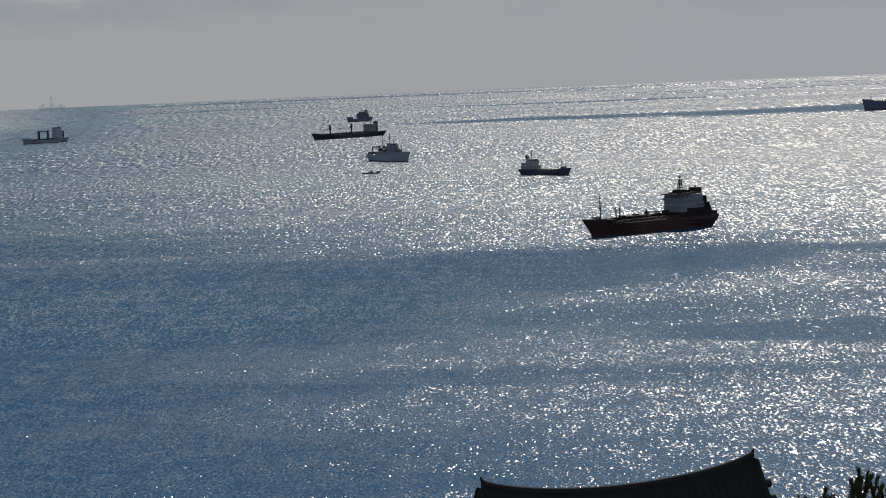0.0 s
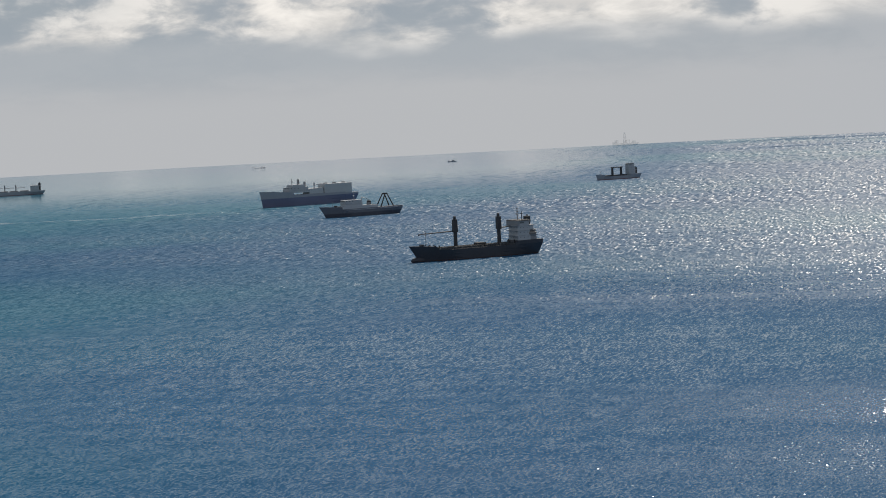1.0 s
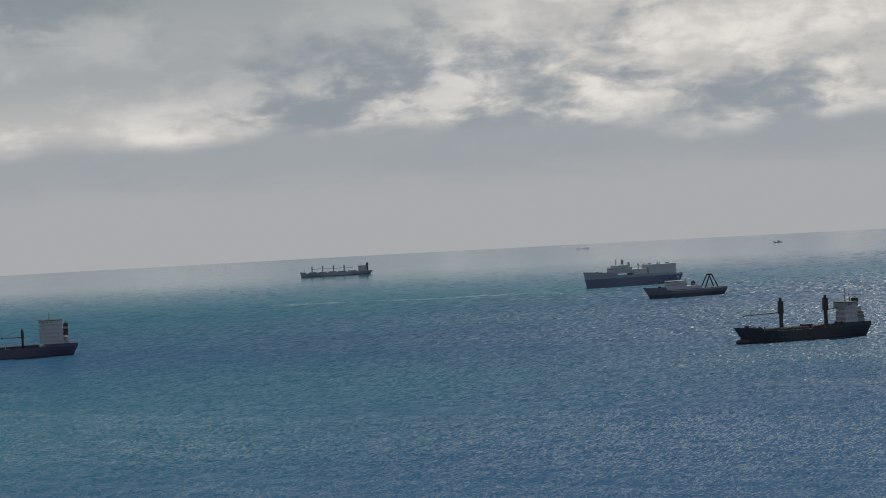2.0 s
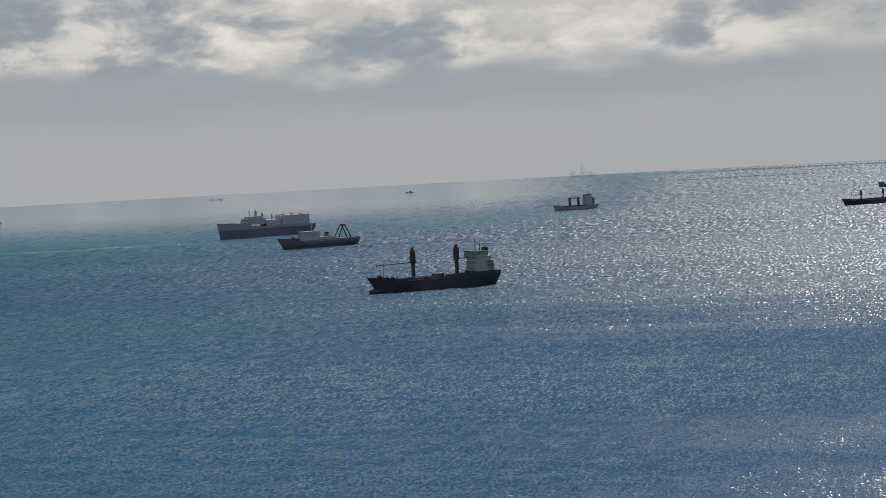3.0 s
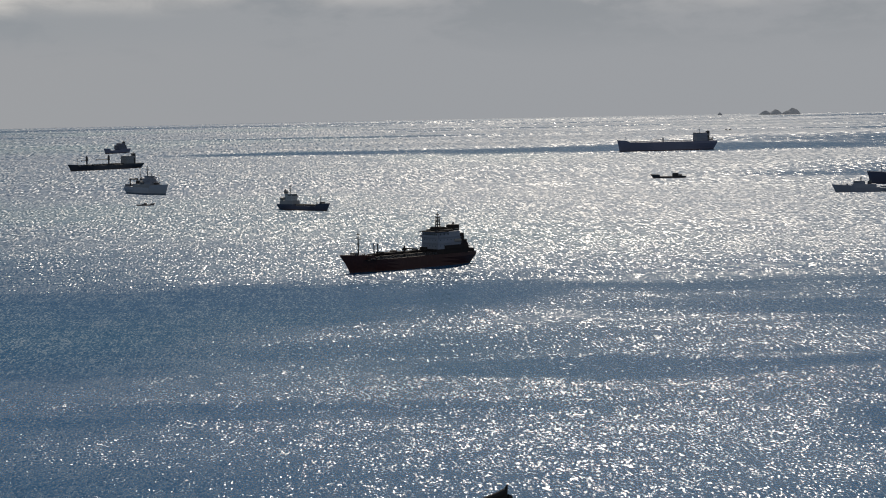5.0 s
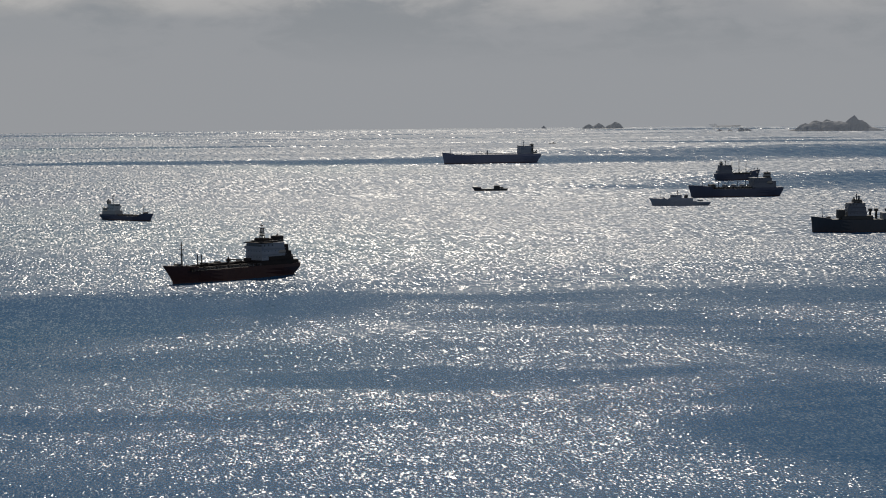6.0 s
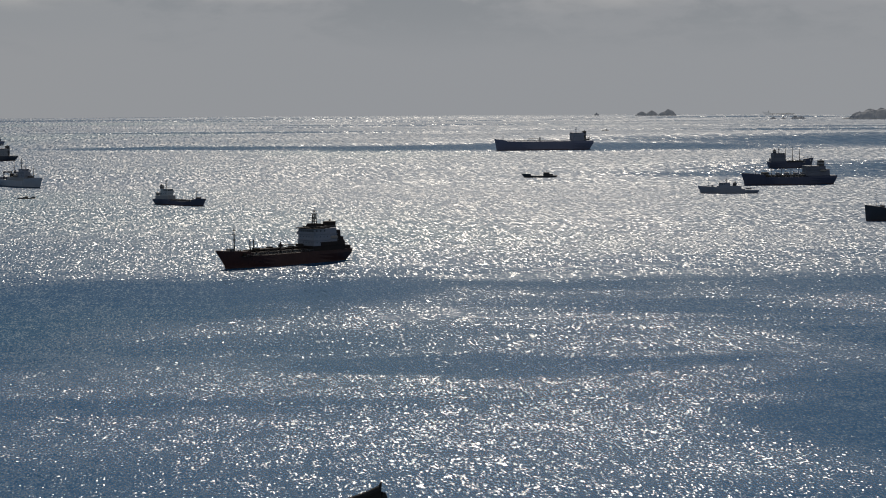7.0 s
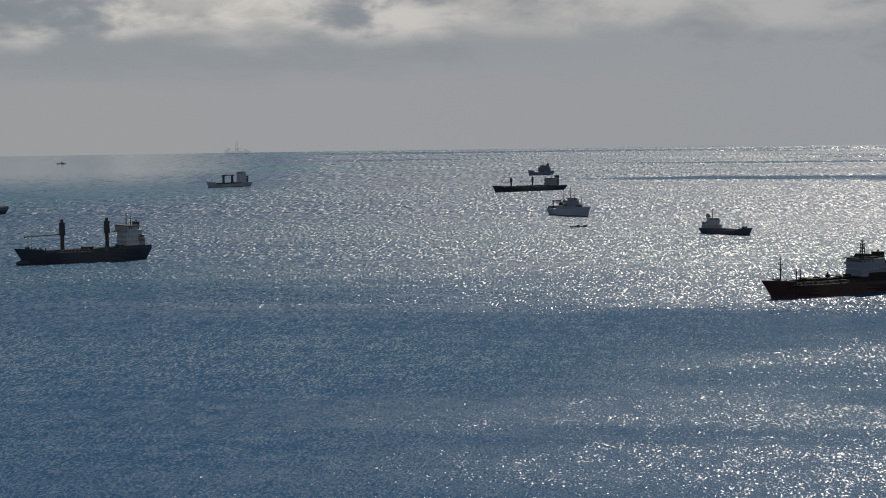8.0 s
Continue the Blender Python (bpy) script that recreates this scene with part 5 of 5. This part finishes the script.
            bmesh.ops.recalc_face_normals(bm, faces=bm.faces)
            verge = part("verge_ridge", bm, TILE, s)
            for j in range(9):
                p = slope_point(e * 1.0, (j + 1) / 10, side, -0.02)
                bm = rod(bmesh.new(), p, p + Vector((e * 0.30, 0, 0.02)), 0.17, 0.16, 10)
                part("verge_tile", bm, TILE, verge)
    # gable boards and the plain hall under the roof
    floor_z = 65.2
    for e in (-1, 1):
        bm = bmesh.new()
        x = e * (half - 0.25)
        pts = [slope_point(e * 0.93, v, -1, -0.3) for v in (1, 0.7, 0.4, 0.0)] + [slope_point(e * 0.93, v, 1, -0.3) for v in (0.0, 0.4, 0.7, 1)]
        f1 = [bm.verts.new((x - 0.06, p.y, p.z)) for p in pts]
        f2 = [bm.verts.new((x + 0.06, p.y, p.z)) for p in pts]
        bm.faces.new(f1)
        bm.faces.new(f2[::-1])
        for i in range(len(pts)):
            bm.faces.new((f1[i], f1[(i + 1) % len(pts)], f2[(i + 1) % len(pts)], f2[i]))
        bmesh.ops.recalc_face_normals(bm, faces=bm.faces)
        part("gable_board", bm, TIMBER, s)
    part("hall_wall", box(bmesh.new(), -half + 0.5, half - 0.5, -2.7, 2.7, floor_z, ridge_z - 2.6, 0.0, 0.05), PLASTER, s)
    part("plinth", box(bmesh.new(), -half - 0.3, half + 0.3, -3.4, 3.4, floor_z - 1.2, floor_z + 0.4, 0.0, 0.08), ROCK, s)
    for x in (-half + 0.5, -half / 3, half / 3, half - 0.5):
        for y in (-2.75, 2.75):
            part("column", rod(bmesh.new(), (x, y, floor_z + 0.4), (x, y, ridge_z - 2.7), 0.2, 0.18, 12), TIMBER, s)


def spray_mesh():
    """One upright pine shoot: a bundle of needles round a short twig."""
    rnd = random.Random(5)
    bm = bmesh.new()
    rod(bm, (0, 0, 0), (0, 0, 0.42), 0.012, 0.006, 5)
    for i in range(170):
        z = 0.03 + 0.40 * rnd.random()
        ang = rnd.random() * math.tau
        lean = 0.25 + 0.4 * rnd.random()
        ln = 0.07 + 0.04 * rnd.random()
        d = Vector((math.cos(ang) * math.sin(lean), math.sin(ang) * math.sin(lean), math.cos(lean)))
        w = d.orthogonal().normalized() * 0.009
        p = Vector((0, 0, z))
        vs = [bm.verts.new(q) for q in (p - w, p + w, p + d * ln + w * 0.4, p + d * ln - w * 0.4)]
        bm.faces.new(vs)
    me = bpy.data.meshes.new("shoot")
    bm.to_mesh(me)
    bm.free()
    me.materials.append(NEEDLE)
    return me


SHOOT = spray_mesh()


def pine(x, y, top, seed, label, spread=1.0):
    rnd = random.Random(seed)
    ground = land_height(x, y) - 0.3
    e = new("pine_tree")
    e.matrix_basis = pose(x, y, ground)
    tagged(e, label, "tree", "pines on the slope")
    h = top - ground
    bm = bmesh.new()
    pts = [Vector((0.12 * rnd.uniform(-1, 1) * i, 0.12 * rnd.uniform(-1, 1) * i, h * 0.9 * i / 5)) for i in range(6)]
    pts[0] = Vector((0, 0, 0))
    shift = Vector((pts[-1].x, pts[-1].y, 0))
    pts = [p - shift * (i / 5) for i, p in enumerate(pts)]
    for i in range(5):
        rod(bm, pts[i], pts[i + 1], 0.20 * (1 - i * 0.16), 0.20 * (1 - (i + 1) * 0.16), 9)
    trunk = part("trunk", bm, BARK, e)
    bm = bmesh.new()
    tips = []
    for i in range(30):
        t = 0.3 + 0.68 * (i / 29)
        start = Vector((0, 0, h * 0.9 * t))
        ang = i * 2.4 + rnd.uniform(-0.4, 0.4)
        ln = spread * (0.35 + 1.5 * (1 - t) ** 0.8) * rnd.uniform(0.7, 1.15)
        end = start + Vector((math.cos(ang) * ln, math.sin(ang) * ln, 0.15 + 0.35 * ln * rnd.uniform(0.3, 0.8)))
        rod(bm, start, end, 0.045, 0.02, 5)
        for k in range(2):
            f = 0.5 + 0.3 * k
            p = start.lerp(end, f)
            q = p + Vector((rnd.uniform(-0.3, 0.3), rnd.uniform(-0.3, 0.3), rnd.uniform(0.05, 0.25)))
            rod(bm, p, q, 0.018, 0.01, 4)
            tips.append(q)
        tips.append(end)
    part("limbs", bm, BARK, e)
    # shoots: all in one crown
    bm = bmesh.new()
    leader = [Vector((0, 0, h - 0.6))] + [Vector((rnd.uniform(-0.8, 0.8) * spread, rnd.uniform(-0.4, 0.4), h - rnd.uniform(0.55, 1.25))) for _ in range(9)]
    for p in tips + leader:
        m = Matrix.Translation(p) @ Euler((rnd.gauss(0, 0.28), rnd.gauss(0, 0.28), rnd.random() * 6.3)).to_matrix().to_4x4() @ Matrix.Scale(rnd.uniform(1.1, 1.6), 4)
        n0 = len(bm.verts)
        bm.from_mesh(SHOOT)
        bm.verts.ensure_lookup_table()
        for v in bm.verts[n0:]:
            v.co = m @ v.co
    crown = part("crown", bm, NEEDLE, e)
    return e


def at_bearing(b, d):
    return d * math.sin(radians(b)), d * math.cos(radians(b))


hall_roof()
for b, drop, d, seed, spread, label in ((9.12, 10.80, 58, 1, 0.8, "dark young pine with upright needle shoots"), (11.55, 10.78, 60, 2, 1.35, "dark bushy pine with upright needle shoots"),
                                        (8.05, 11.38, 55, 3, 0.7, "dark young pine with upright needle shoots"), (-21.0, 10.40, 52, 4, 0.8, "dark young pine with upright needle shoots"),
                                        (12.9, 11.3, 60, 6, 0.6, "slender dark pine top"), (-16.17, 10.98, 56, 5, 0.6, "slender dark pine top")):
    px, py = at_bearing(b, d)
    pine(px, py, EYE_Z - d * math.tan(radians(drop)), seed, label, spread)


def motions():
    walk(SKIFF, [(0.0, pose(-87.5, 1702, 0, 0, 0, 2)), (4.0, pose(-77.5, 1702, 0.05, 0, 0.4, 2)), (8.0, pose(-67.0, 1702, 0, 0, 0, 2))])
    walk(FISHER, [(0.0, pose(376.6, 1947, 0, 0, 0, 176)), (4.0, pose(367.0, 1947, 0.05, 0.5, 0, 176)), (8.0, pose(357.4, 1947, 0, 0, 0, 176))])
    walk(PATROL, [(0.0, pose(473.1, 1655, 0, 0, 0, 168)), (4.0, pose(459.5, 1655, 0.04, 0.3, 0, 168)), (8.0, pose(445.9, 1655, 0, 0, 0, 168))])


motions()
